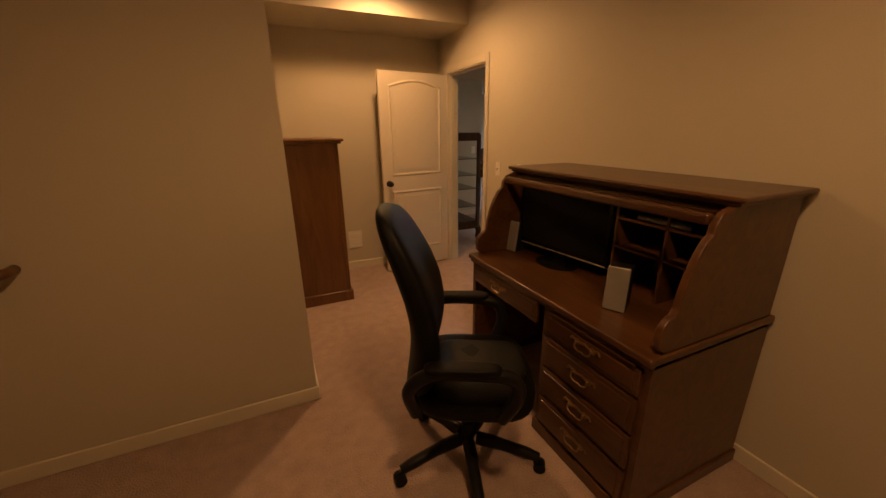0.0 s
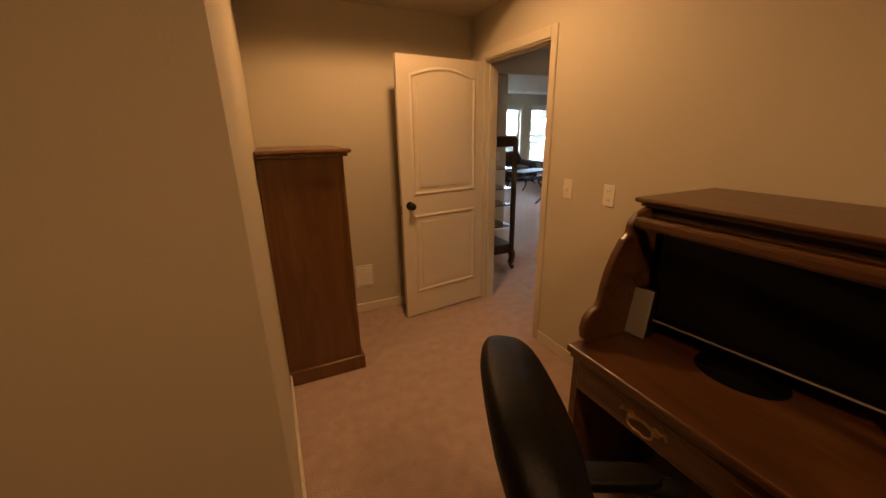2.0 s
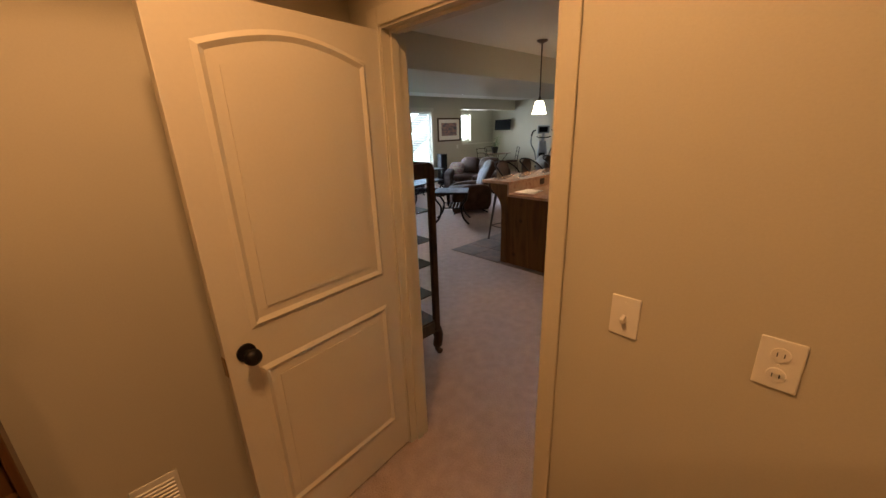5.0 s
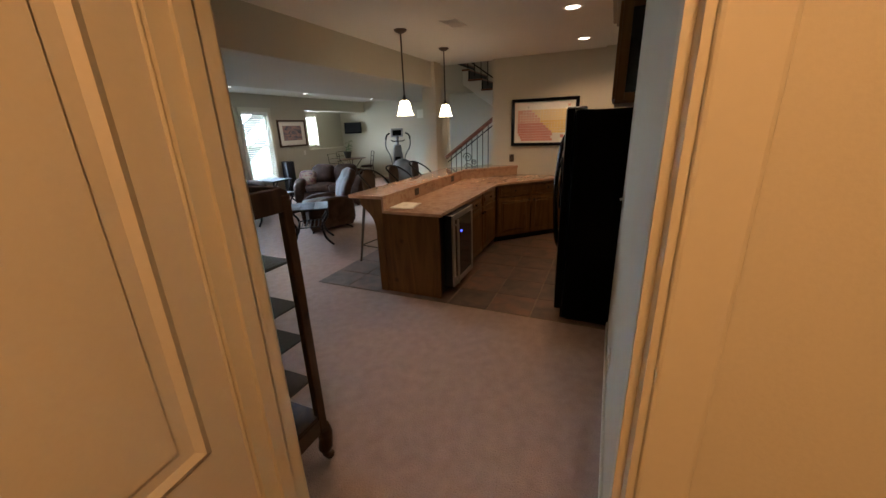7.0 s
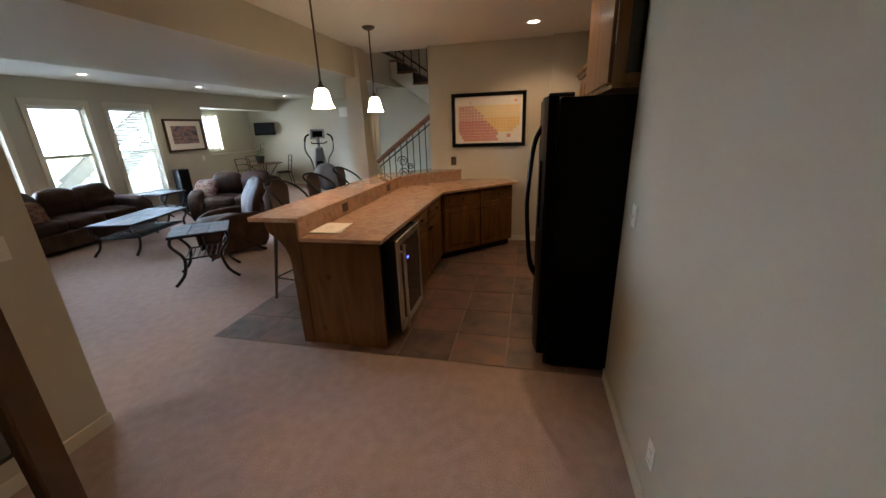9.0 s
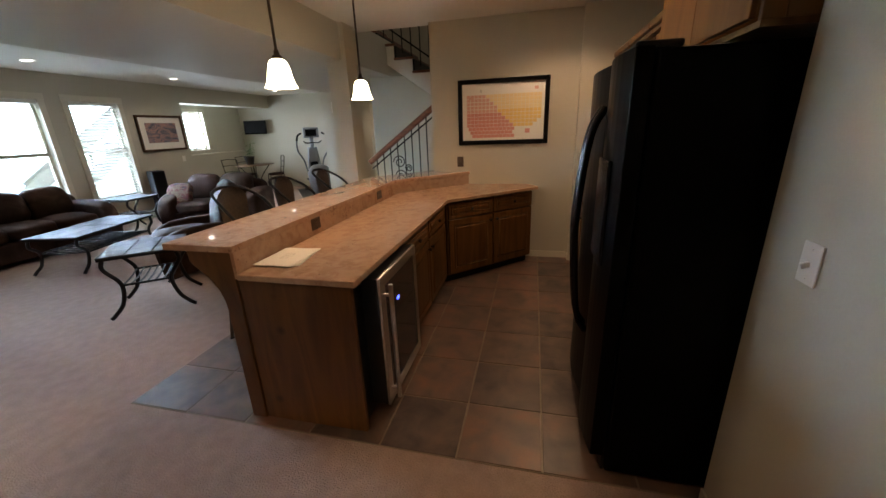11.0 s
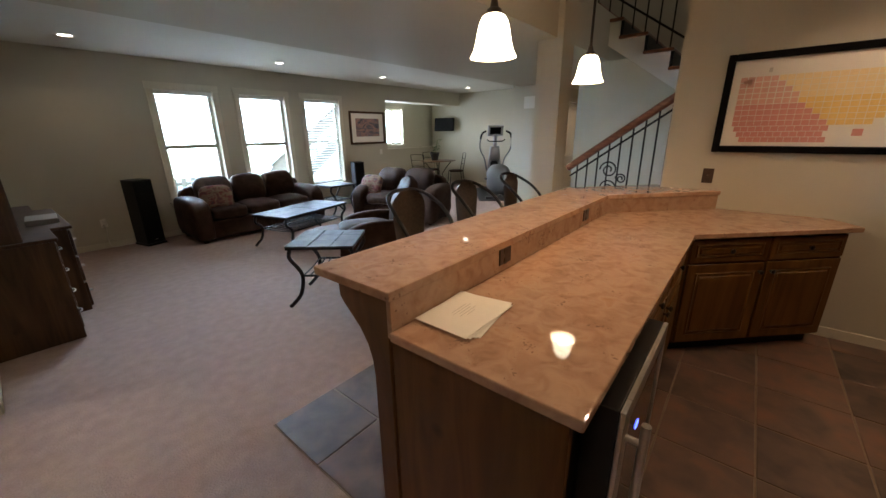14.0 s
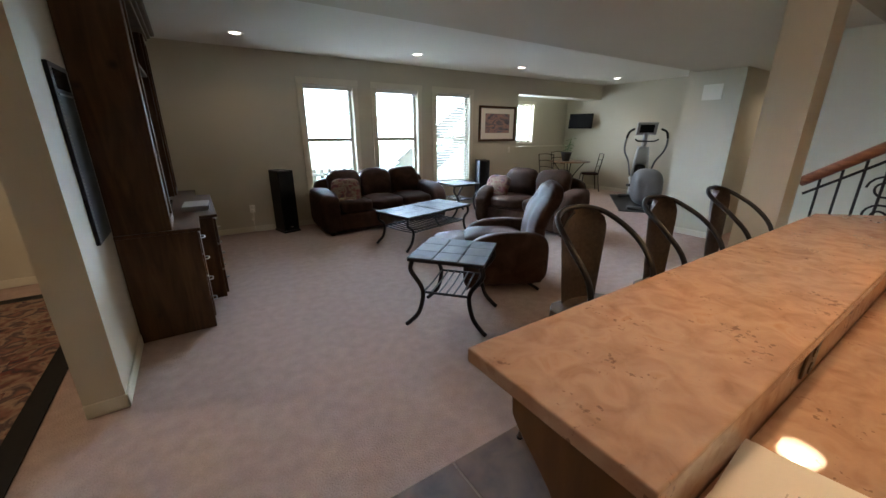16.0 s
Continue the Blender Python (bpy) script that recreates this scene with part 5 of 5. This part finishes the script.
def pillow(m, seed, label):
    c = cushion(0.44, 0.44, 0.13, 3.0, 0.004, 10, seed)
    for v in c.verts:
        k = (abs(v.co.x) / 0.22) * (abs(v.co.y) / 0.22)
        v.co.x *= 1 + 0.12 * k
        v.co.y *= 1 + 0.12 * k
    p = thing("throw_pillow", label, "pillow", m)
    part("cover", c, RUGP, p)
    for k in range(4):
        part("woven_stripe", B(-0.11, 0.11, -0.115 + 0.07 * k, -0.10 + 0.07 * k, 0.056, 0.064, r=0.003), STRIPE, p)
    return p


sofa("sofa", 2.15, 3, pose(6.62, 10.80, 0, 0, 0, 0), "brown leather three-seat sofa under the windows")
pillow(pose(5.98, 10.62, 0.60, 62, 0, -14), 2, "red and tan woven throw pillow on the sofa")
sofa("loveseat", 1.65, 2, pose(8.62, 9.25, 0, 0, 0, -72), "brown leather loveseat facing the coffee table", "sofa")
pillow(pose(8.28, 9.72, 0.60, 62, 0, -78), 5, "red and tan woven throw pillow on the loveseat")

rc = thing("recliner", "brown leather recliner with its footrest slightly raised", "armchair", pose(6.62, 7.78, 0, 0, 0, -125))
part("base", B(-0.30, 0.30, -0.33, 0.40, 0.06, 0.34, r=0.03), LEATHER, rc)
for k, sx in enumerate((-1, 1)):
    a = cushion(0.15, 0.82, 0.52, 4.5, 0.010, 10, k + 31)
    for v in a.verts:
        if v.co.y < 0:
            v.co.z -= 0.12 * (v.co.y / 0.43) ** 2
    part("arm", moved(a, pose(sx * 0.315, 0.02, 0.33)), LEATHER, rc)
part("seat_cushion", moved(cushion(0.50, 0.62, 0.20, 4, 0.010, 10, 33, 0.02), pose(0, -0.08, 0.43)), LEATHER, rc)
bk = cushion(0.58, 0.16, 0.74, 4, 0.012, 11, 35)
for v in bk.verts:
    v.co.y += -0.02 * math.cos(v.co.z * 11)
part("backrest", moved(bk, pose(0, 0.38, 0.69, -20, 0, 0)), LEATHER, rc)
part("head_cushion", moved(cushion(0.54, 0.15, 0.30, 3.5, 0.010, 9, 36), pose(0, 0.45, 0.86, -20, 0, 0)), LEATHER, rc)
part("footrest", moved(cushion(0.50, 0.36, 0.10, 4, 0.008, 9, 37), pose(0, -0.52, 0.42, 8, 0, 0)), LEATHER, rc)
for sx in (-1, 1):
    for sy in (-1, 1):
        part("foot", tube(bmesh.new(), [(sx * 0.26, sy * 0.24, 0.07), (sx * 0.34, sy * 0.36, 0.012)], 0.016, 8), IRON, rc)


# ---- slate-top iron tables ----
def slate_table(name, w, d, h, m, label, category):
    t = thing(name, label, category, m, "slate-top iron tables")
    n, k2 = max(2, round(w / 0.2)), max(2, round(d / 0.2))
    part("underframe", box(bmesh.new(), -w / 2 + 0.004, w / 2 - 0.004, -d / 2 + 0.004, d / 2 - 0.004, h - 0.035, h - 0.012), IRON, t, smooth=False)
    tile = mesh_of("top_tile", B(-w / n / 2 + 0.002, w / n / 2 - 0.002, -d / k2 / 2 + 0.002, d / k2 / 2 - 0.002, -0.013, 0.0, r=0.003, seg=1), STONETOP)
    for i in range(n):
        for j in range(k2):
            ob = new("top_tile", tile)
            ob.parent = t
            ob.location = (-w / 2 + w / n * (i + 0.5), -d / 2 + d / k2 * (j + 0.5), h - 0.0015 * ((i * 7 + j * 3) % 3))
    for sx in (-1, 1):
        for sy in (-1, 1):
            x, y = sx * (w / 2 - 0.03), sy * (d / 2 - 0.04)
            line = smooth_line([(x, y, h - 0.036), (x + 0.012 * sx, y, h - 0.12), (x - 0.07 * sx, y, h * 0.60), (x - 0.085 * sx, y, h * 0.45), (x - 0.05 * sx, y, h * 0.22), (x + 0.02 * sx, y + 0.01 * sy, 0.045), (x + 0.055 * sx, y + 0.012 * sy, 0.014)], 5)
            part("leg", tube(bmesh.new(), line, 0.018, 8), IRON, t)
    z = h * 0.52
    for sy in (-1, 1):
        part("shelf_rail", tube(bmesh.new(), [(-w / 2 + 0.11, sy * (d / 2 - 0.04), z), (w / 2 - 0.11, sy * (d / 2 - 0.04), z)], 0.010, 6), IRON, t)
    bars = max(6, round((w - 0.24) / 0.075))
    for k in range(bars + 1):
        xx = -w / 2 + 0.12 + (w - 0.24) * k / bars
        part("shelf_bar", tube(bmesh.new(), smooth_line([(xx, -d / 2 + 0.04, z), (xx, 0, z - 0.012), (xx, d / 2 - 0.04, z)], 3), 0.008, 6), IRON, t)
    return t


slate_table("end_table", 0.60, 0.58, 0.60, pose(5.715, 7.33, 0, 0, 0, -50), "slate-top end table with curved iron legs", "end table")
slate_table("coffee_table", 1.28, 0.66, 0.47, pose(6.75, 9.52, 0, 0, 0, 15), "long slate-top coffee table with curved iron legs", "coffee table")
slate_table("end_table", 0.58, 0.56, 0.60, pose(8.13, 10.62, 0, 0, 0, 0), "slate-top end table between sofa and loveseat", "end table")


# ---- metal bar stools, front towards local -y ----
st = thing("bar_stool", "aged metal bar stool with a curved tube back", "bar stool", pose(5.42, 5.82, 0, 0, 0, -8), "stools at the bar")
SZ = 0.76
part("seat", moved(slab([(-0.15, -0.17), (0.15, -0.17), (0.18, -0.1), (0.18, 0.12), (0.13, 0.17), (-0.13, 0.17), (-0.18, 0.12), (-0.18, -0.1)], -0.012, 0.012, 0.006), pose(0, 0, SZ)), GUNM, st)
for sx in (-1, 1):
    for sy in (-1, 1):
        leg = part("leg", tube(bmesh.new(), [(sx * 0.14, sy * 0.13, SZ - 0.005), (sx * 0.215, sy * 0.21, 0.012)], [0.020, 0.013], 8), GUNM, st)
        part("rubber_foot", lathe(bmesh.new(), [(0, 0), (0.017, 0), (0.016, 0.018), (0, 0.018)], 10, pose(sx * 0.215, sy * 0.21, 0)), BLACKP, leg)
for a, b in (((-1, -1), (1, -1)), ((-1, 1), (1, 1)), ((-1, -1), (-1, 1)), ((1, -1), (1, 1))):
    part("stretcher", tube(bmesh.new(), [(a[0] * 0.192, a[1] * 0.186, 0.23), (b[0] * 0.192, b[1] * 0.186, 0.23)], 0.008, 6), GUNM, st)
hoop = [(-0.165, -0.10, 0.005), (-0.178, -0.07, 0.20), (-0.185, 0.03, 0.315), (-0.15, 0.155, 0.395), (-0.075, 0.203, 0.425), (0.0, 0.21, 0.43)]
hoop = smooth_line([(x, y, z + SZ) for x, y, z in hoop + [(-x, y, z) for x, y, z in hoop[-2::-1]]], 5)
part("back_hoop", tube(bmesh.new(), hoop, 0.012, 8), IRON, st)
sp = bmesh.new()
rows = []
for k in range(13):
    u = k / 12
    ww = (0.10 + 0.04 * u) * (1 if u < 0.75 else math.sqrt(max(0.05, 1 - ((u - 0.75) / 0.25) ** 2 * 0.8)))
    rows.append([sp.verts.new((-ww + 2 * ww * j / 6, 0.165 + 0.04 * u - 0.028 * (2 * j / 6 - 1) ** 2 * (1 + u), SZ + 0.005 + 0.42 * u)) for j in range(7)])
for a, b in zip(rows, rows[1:]):
    for j in range(6):
        sp.faces.new((a[j], a[j + 1], b[j + 1], b[j]))
bmesh.ops.solidify(sp, geom=list(sp.faces), thickness=0.004)
part("splat", sp, GUNM, st)
copy_thing(st, pose(5.99, 5.77, 0, 0, 0, -2))
copy_thing(st, pose(6.63, 5.755, 0, 0, 0, 2))

# framed print
pr = thing("framed_print", "dark-framed landscape print with a wide white mat", "picture", pose(9.145, YW, 0))
PW2, P0, P1 = 1.02, 1.30, 2.01
bm = bmesh.new()
for a in ((0, 0.045, P0, P1), (PW2 - 0.045, PW2, P0, P1), (0.045, PW2 - 0.045, P0, P0 + 0.045), (0.045, PW2 - 0.045, P1 - 0.045, P1)):
    box(bm, a[0], a[1], -0.035, -0.002, a[2], a[3], r=0.006)
part("picture_frame", bm, DARKW, pr)
part("mat", B(0.045, PW2 - 0.045, -0.014, -0.004, P0 + 0.045, P1 - 0.045), PAPER, pr, "white mat", smooth=False)
ART = ramp_material("print_art", [(0.3, (0.05, 0.05, 0.075)), (0.45, (0.16, 0.13, 0.15)), (0.55, (0.40, 0.22, 0.18)), (0.7, (0.12, 0.13, 0.17))], 0.5, scale=3.5, stretch=(1, 1, 2.5), bump=0)
part("art", B(0.17, PW2 - 0.17, -0.016, -0.0145, P0 + 0.17, P1 - 0.15), ART, pr, "dim dusk landscape", smooth=False)

# ---- far corner: small table, plant, television, elliptical trainer ----
tb = thing("bistro_table", "round wooden-top iron bistro table in the recess", "table", pose(12.35, 11.5, 0))
part("table_top", lathe(bmesh.new(), [(0, 0.735), (0.52, 0.735), (0.53, 0.745), (0.52, 0.755), (0, 0.755)], 36), OAK, tb)
for k in range(4):
    a = radians(90 * k + 45)
    c, s = math.cos(a), math.sin(a)
    part("leg", tube(bmesh.new(), smooth_line([(0.40 * c, 0.40 * s, 0.735), (0.18 * c, 0.18 * s, 0.45), (0.14 * c, 0.14 * s, 0.3), (0.34 * c, 0.34 * s, 0.012)], 5), 0.013, 8), IRON, tb)
chair = thing("bistro_chair", "wrought iron bistro chair with an upholstered seat", "chair", pose(11.84, 11.70, 0, 0, 0, 107), "bistro chairs")
part("seat", moved(cushion(0.40, 0.40, 0.06, 4, 0.003, 6, 3), pose(0, 0, 0.45)), LEATHER, chair)
for sx in (-1, 1):
    part("front_leg", tube(bmesh.new(), [(sx * 0.18, -0.18, 0.43), (sx * 0.20, -0.22, 0.01)], 0.011, 8), IRON, chair)
    part("rear_leg", tube(bmesh.new(), smooth_line([(sx * 0.20, 0.24, 0.01), (sx * 0.18, 0.18, 0.43), (sx * 0.19, 0.22, 0.70), (sx * 0.20, 0.26, 0.95)], 4), 0.011, 8), IRON, chair)
for z in (0.62, 0.78, 0.94):
    part("back_bar", tube(bmesh.new(), smooth_line([(-0.195, 0.205 + (z - 0.6) * 0.14, z), (0, 0.23 + (z - 0.6) * 0.14, z + 0.02), (0.195, 0.205 + (z - 0.6) * 0.14, z)], 4), 0.009, 6), IRON, chair)
copy_thing(chair, pose(12.70, 11.10, 0, 0, 0, 228))
copy_thing(chair, pose(12.62, 11.98, 0, 0, 0, -29))
plant = thing("potted_plant", "small green plant in a black pot on the bistro table", "plant", pose(12.27, 11.55, 0.755))
part("pot", lathe(bmesh.new(), [(0, 0), (0.09, 0), (0.135, 0.20), (0.145, 0.205), (0.145, 0.225), (0.125, 0.225), (0.12, 0.2), (0, 0.2)], 24), TERRA, plant, "black pot")
random.seed(4)
for k in range(5):
    a = random.uniform(0, 6.28)
    top = Vector((0.10 * math.cos(a), 0.10 * math.sin(a), random.uniform(0.38, 0.62)))
    part("stem", tube(bmesh.new(), smooth_line([(0.02 * math.cos(a), 0.02 * math.sin(a), 0.19), (0.04 * math.cos(a), 0.04 * math.sin(a), 0.33), top], 4), 0.004, 5), LEAF, plant)
    for j in range(6):
        u = 0.35 + 0.13 * j
        o = Vector((0, 0, 0.19)).lerp(top, min(u, 1.0))
        b = a + 2.4 * j
        bm = bmesh.new()
        n = Vector((math.cos(b), math.sin(b), 0.25))
        sd = Vector((-math.sin(b), math.cos(b), 0.1))
        ln = random.uniform(0.10, 0.16)
        vs = [bm.verts.new(o + n * ln * t_ + sd * w_ + Vector((0, 0, -0.06 * t_ * t_))) for t_, w_ in ((0, 0), (0.35, 0.022), (0.75, 0.016), (1, 0), (0.75, -0.016), (0.35, -0.022))]
        bm.faces.new(vs)
        part("leaf", bm, LEAF, plant)
tv2 = thing("wall_television", "black flat television on a wall arm", "television", pose(12.95, 11.72, 1.76, -8, 0, -72))
part("bezel", B(-0.31, 0.31, -0.03, 0.03, -0.19, 0.19, r=0.008), GLOSSB, tv2)
part("screen", B(-0.285, 0.285, -0.033, -0.029, -0.16, 0.17), SCREEN, tv2, "dark screen", smooth=False)
part("wall_arm", box(B(-0.04, 0.04, 0.03, 0.20, -0.03, 0.03), -0.12, 0.12, 0.19, 0.225, -0.1, 0.1), BLACKP, tv2, smooth=False)

el = thing("elliptical_trainer", "grey and silver elliptical exercise machine on a mat", "exercise machine", pose(12.15, 9.40, 0, 0, 0, 128))
part("base_rail", B(-0.05, 0.05, -0.7, 0.95, 0.05, 0.12, r=0.02), GREYM, el)
for yy in (-0.72, 0.9):
    part("floor_bar", B(-0.33, 0.33, yy - 0.05, yy + 0.05, 0.012, 0.07, r=0.02), GREYM, el)
hs = cushion(0.56, 0.84, 0.72, 2.8, 0.0, 10, 1)
part("flywheel_housing", moved(hs, pose(0, 0.62, 0.43)), GREYM, el, "rounded grey flywheel housing")
part("mast", tube(bmesh.new(), smooth_line([(0, -0.60, 0.10), (0, -0.50, 0.8), (0, -0.28, 1.48)], 4), 0.05, 10), SILVM, el)
part("shroud", moved(cushion(0.26, 0.12, 0.42, 4, 0, 6, 1), pose(0, -0.37, 0.98, -10, 0, 0)), SILVM, el, "silver shroud")
for sx in (-1, 1):
    part("upright", tube(bmesh.new(), smooth_line([(sx * 0.19, -0.10, 0.16), (sx * 0.15, -0.34, 0.62), (sx * 0.09, -0.38, 1.18)], 4), 0.032, 8), SILVM, el, "silver upright")
part("mid_shroud", moved(cushion(0.22, 0.2, 0.30, 3.5, 0, 6, 1), pose(0, -0.42, 0.66, -10, 0, 0)), BLACKP, el, "dark plastic shroud")
con = part("console", moved(B(-0.20, 0.20, -0.03, 0.03, -0.14, 0.14, r=0.02), pose(0, -0.28, 1.56, -22, 0, 0)), SILVM, el)
part("console_screen", moved(B(-0.14, 0.14, -0.034, 0.034, -0.08, 0.10, r=0.004), pose(0, -0.28, 1.56, -22, 0, 0)), SCREEN, con)
for sx in (-1, 1):
    arm = smooth_line([(sx * 0.20, -0.34, 0.55), (sx * 0.26, -0.36, 0.85), (sx * 0.38, -0.25, 1.08), (sx * 0.40, -0.14, 1.28), (sx * 0.36, -0.10, 1.48), (sx * 0.26, -0.16, 1.55)], 5)
    part("moving_arm", tube(bmesh.new(), arm, 0.019, 8), GREYM, el)
    part("hand_grip", tube(bmesh.new(), arm[-9:], 0.024, 8), BLACKP, el)
    part("fixed_bar", tube(bmesh.new(), smooth_line([(0, -0.27, 1.30), (sx * 0.15, -0.20, 1.30), (sx * 0.22, -0.10, 1.34)], 3), 0.015, 8), BLACKP, el)
    part("pedal_arm", tube(bmesh.new(), [(sx * 0.20, -0.36, 0.5), (sx * 0.19, 0.1, 0.28 + 0.06 * sx), (sx * 0.17, 0.8, 0.16)], 0.022, 8), SILVM, el)
    part("pedal", moved(B(-0.08, 0.08, -0.2, 0.2, -0.02, 0.03, r=0.012), pose(sx * 0.2, 0.15, 0.33 + 0.06 * sx, 6, 0, 0)), BLACKP, el)
tagged(new("exercise_mat", mesh_of("exercise_mat", moved(B(-0.5, 0.5, -0.95, 1.15, 0.0, 0.011, r=0.003), pose(12.15, 9.40, 0, 0, 0, 128)), BLACKP)), "dark rubber mat under the exercise machine", "mat")
panel = thing("access_panel", "pale painted access panel on the wall", "panel", pose(10.2, 7.55, 2.02, 0, 0, -90))
part("plate", B(-0.12, 0.12, -0.01, 0, -0.1, 0.1, r=0.003), PLATE, panel)

# hall rug
RUGM = ramp_material("persian_rug", [(0.3, (0.02, 0.012, 0.012)), (0.42, (0.16, 0.07, 0.045)), (0.5, (0.26, 0.17, 0.11)), (0.58, (0.05, 0.03, 0.03)), (0.72, (0.22, 0.10, 0.06))], 0.95, scale=7, distort=0.6, detail=3, bump=0.4)
rug = thing("hall_rug", "dark patterned oriental rug with black border on carpet", "rug", pose(1.25, 6.6, 0))
part("field", B(0.12, 1.78, 0.12, 3.15, 0.002, 0.010, r=0.003), RUGM, rug)
bm = bmesh.new()
for a in ((0, 1.9, 0, 0.12), (0, 1.9, 3.15, 3.27), (0, 0.12, 0.12, 3.15), (1.78, 1.9, 0.12, 3.15)):
    box(bm, *a, 0.001, 0.009)
part("border", bm, BLACKL, rug, "black border", smooth=False)
for k in range(18):
    for xx in (0.25, 1.55):
        part("motif", B(xx, xx + 0.1, 0.2 + 0.16 * k, 0.29 + 0.16 * k, 0.0095, 0.0108), RUGP, rug, smooth=False)

# ---- stairs ----
ls = tagged(thing("stair_flight", "carpeted lower stair flight with iron balusters", "stairs", pose(0, 0, 0)), kind="structure")
for k in range(12):
    y1 = 5.72 - 0.25 * k
    part("step", B(7.74, 8.62, y1 - 0.27, y1, 0.18 * k, 0.18 * (k + 1), r=0.012), CARPET, ls)
rail = thing("stair_railing", "cherry handrail with twisted iron balusters beside the stairs", "railing", pose(7.70, 0, 0))
part("handrail", tube(bmesh.new(), [(0, 5.83, 1.16), (0, 4.5, 2.12)], 0.03, 10, 1.2), HANDRAILW, rail, "cherry handrail")
part("lower_rail", tube(bmesh.new(), [(0, 5.80, 1.08), (0, 4.5, 2.02)], 0.010, 6), IRON, rail)
for k in range(13):
    yy = 5.73 - 0.098 * k
    part("baluster", tube(bmesh.new(), [(0, yy, max(0.0, 0.72 * (5.6 - yy))), (0, yy, 1.15 + 0.722 * (5.83 - yy))], 0.008, 6), IRON, rail)


def scroll(cx, cz, rad, turns=1.6, flip=1):
    pts = []
    for k in range(26):
        a = 2 * math.pi * turns * k / 25
        r_ = rad * (1 - 0.75 * k / 25)
        pts.append((0, cx + flip * r_ * math.cos(a), cz + r_ * math.sin(a)))
    return pts


for sc in (scroll(5.42, 1.16, 0.085), scroll(5.42, 0.98, 0.085, 1.6, -1), scroll(5.30, 1.08, 0.05)):
    part("scroll", tube(bmesh.new(), sc, 0.007, 6), IRON, rail)
us = tagged(thing("stair_flight", "upper stair flight with dark wood treads", "stairs", pose(0, 0, 0)), kind="structure")
ylo, zlo = 4.93, 2.155
for k in range(-4, 11):
    y0, z0 = ylo + 0.262 * k, zlo + 0.182 * k
    part("tread", B(8.56, 9.69, y0 - 0.03, y0 + 0.262, z0 - 0.03, z0, r=0.008), HANDRAILW, us, "dark wood tread")
    part("riser", B(8.60, 9.69, y0 + 0.232, y0 + 0.262, z0, z0 + 0.152), BLACKP, us, smooth=False)
s0, s1 = ylo + 0.262 * -4, ylo + 0.262 * 11
f = lambda y: zlo + (y - ylo) * 0.182 / 0.262
pts = [(s0, f(s0) - 0.34)]
for k in range(-4, 11):
    y0, z0 = ylo + 0.262 * k, zlo + 0.182 * k - 0.031
    pts += [(y0, z0), (y0 + 0.261, z0)]
pts += [(s1, f(s1) - 0.34)]
part("stringer", prism(bmesh.new(), pts[::-1], 8.60, 8.66, "x"), CEIL, us, "painted stringer", smooth=False)
part("underside", prism(bmesh.new(), [(s0, f(s0) - 0.34), (s0, f(s0) - 0.30), (s1, f(s1) - 0.30), (s1, f(s1) - 0.34)], 8.66, 9.69, "x"), CEIL, us, "painted underside", smooth=False)
structure("wall_stair_side", prism(bmesh.new(), [(3.74, 0.0), (6.13, 0.0), (6.13, 2.295), (5.62, 2.285), (3.9, f(3.9) - 0.345), (3.74, f(3.74) - 0.36)], 8.63, 8.68, "x"), WALL, "painted drywall under the upper stair flight")
ur = thing("stair_railing", "wrought iron railing with scrolls on the upper flight", "railing", pose(8.62, 0, 0))
part("handrail", tube(bmesh.new(), [(0, 4.2, 2.55), (0, 7.0, 4.5)], 0.03, 8), HANDRAILW, ur, "dark wood handrail")
part("lower_rail", tube(bmesh.new(), [(0, 4.2, 1.80), (0, 7.0, 3.74)], 0.012, 6), IRON, ur)
for k in range(20):
    yy = 4.3 + 0.13 * k
    part("baluster", tube(bmesh.new(), [(0, yy, f(yy) - 0.05), (0, yy, f(yy) + 0.9)], 0.008, 6), IRON, ur)
for yy in (4.85, 5.35, 5.75):
    part("scroll", tube(bmesh.new(), scroll(yy, f(yy) + 0.5, 0.09), 0.008, 6), IRON, ur)
land = tagged(thing("stair_landing", "carpeted landing behind the framed poster", "landing", Matrix()), kind="structure")
part("deck", B(7.72, 9.69, 2.63, 3.72, 1.30, 1.42), CARPET, land, smooth=False)

# ---- slate floor tiles ----
bed = structure("floor_tiled", B(4.475, 7.56, 2.63, 6.13, 0.0, 0.004), GROUT, "slate tiles in pale grout")
TX = [4.475, 4.866, 5.278, 5.69, 6.102, 6.514, 6.926, 7.338, 7.56]
TY = [2.63, 2.83, 3.24, 3.655, 4.07, 4.475, 4.885, 5.295, 5.705, 6.13]
cache = {}
for i in range(len(TX) - 1):
    for j in range(len(TY) - 1):
        w, d = round(TX[i + 1] - TX[i], 3), round(TY[j + 1] - TY[j], 3)
        if (w, d) not in cache:
            cache[w, d] = mesh_of("tile", B(-w / 2 + 0.005, w / 2 - 0.005, -d / 2 + 0.005, d / 2 - 0.005, 0.0, 0.008, r=0.002, seg=1), SLATE)
        ob = new("tile", cache[w, d])
        ob.parent = bed
        ob.location = ((TX[i] + TX[i + 1]) / 2, (TY[j] + TY[j + 1]) / 2, 0.001 * ((i * 5 + j * 3) % 2))
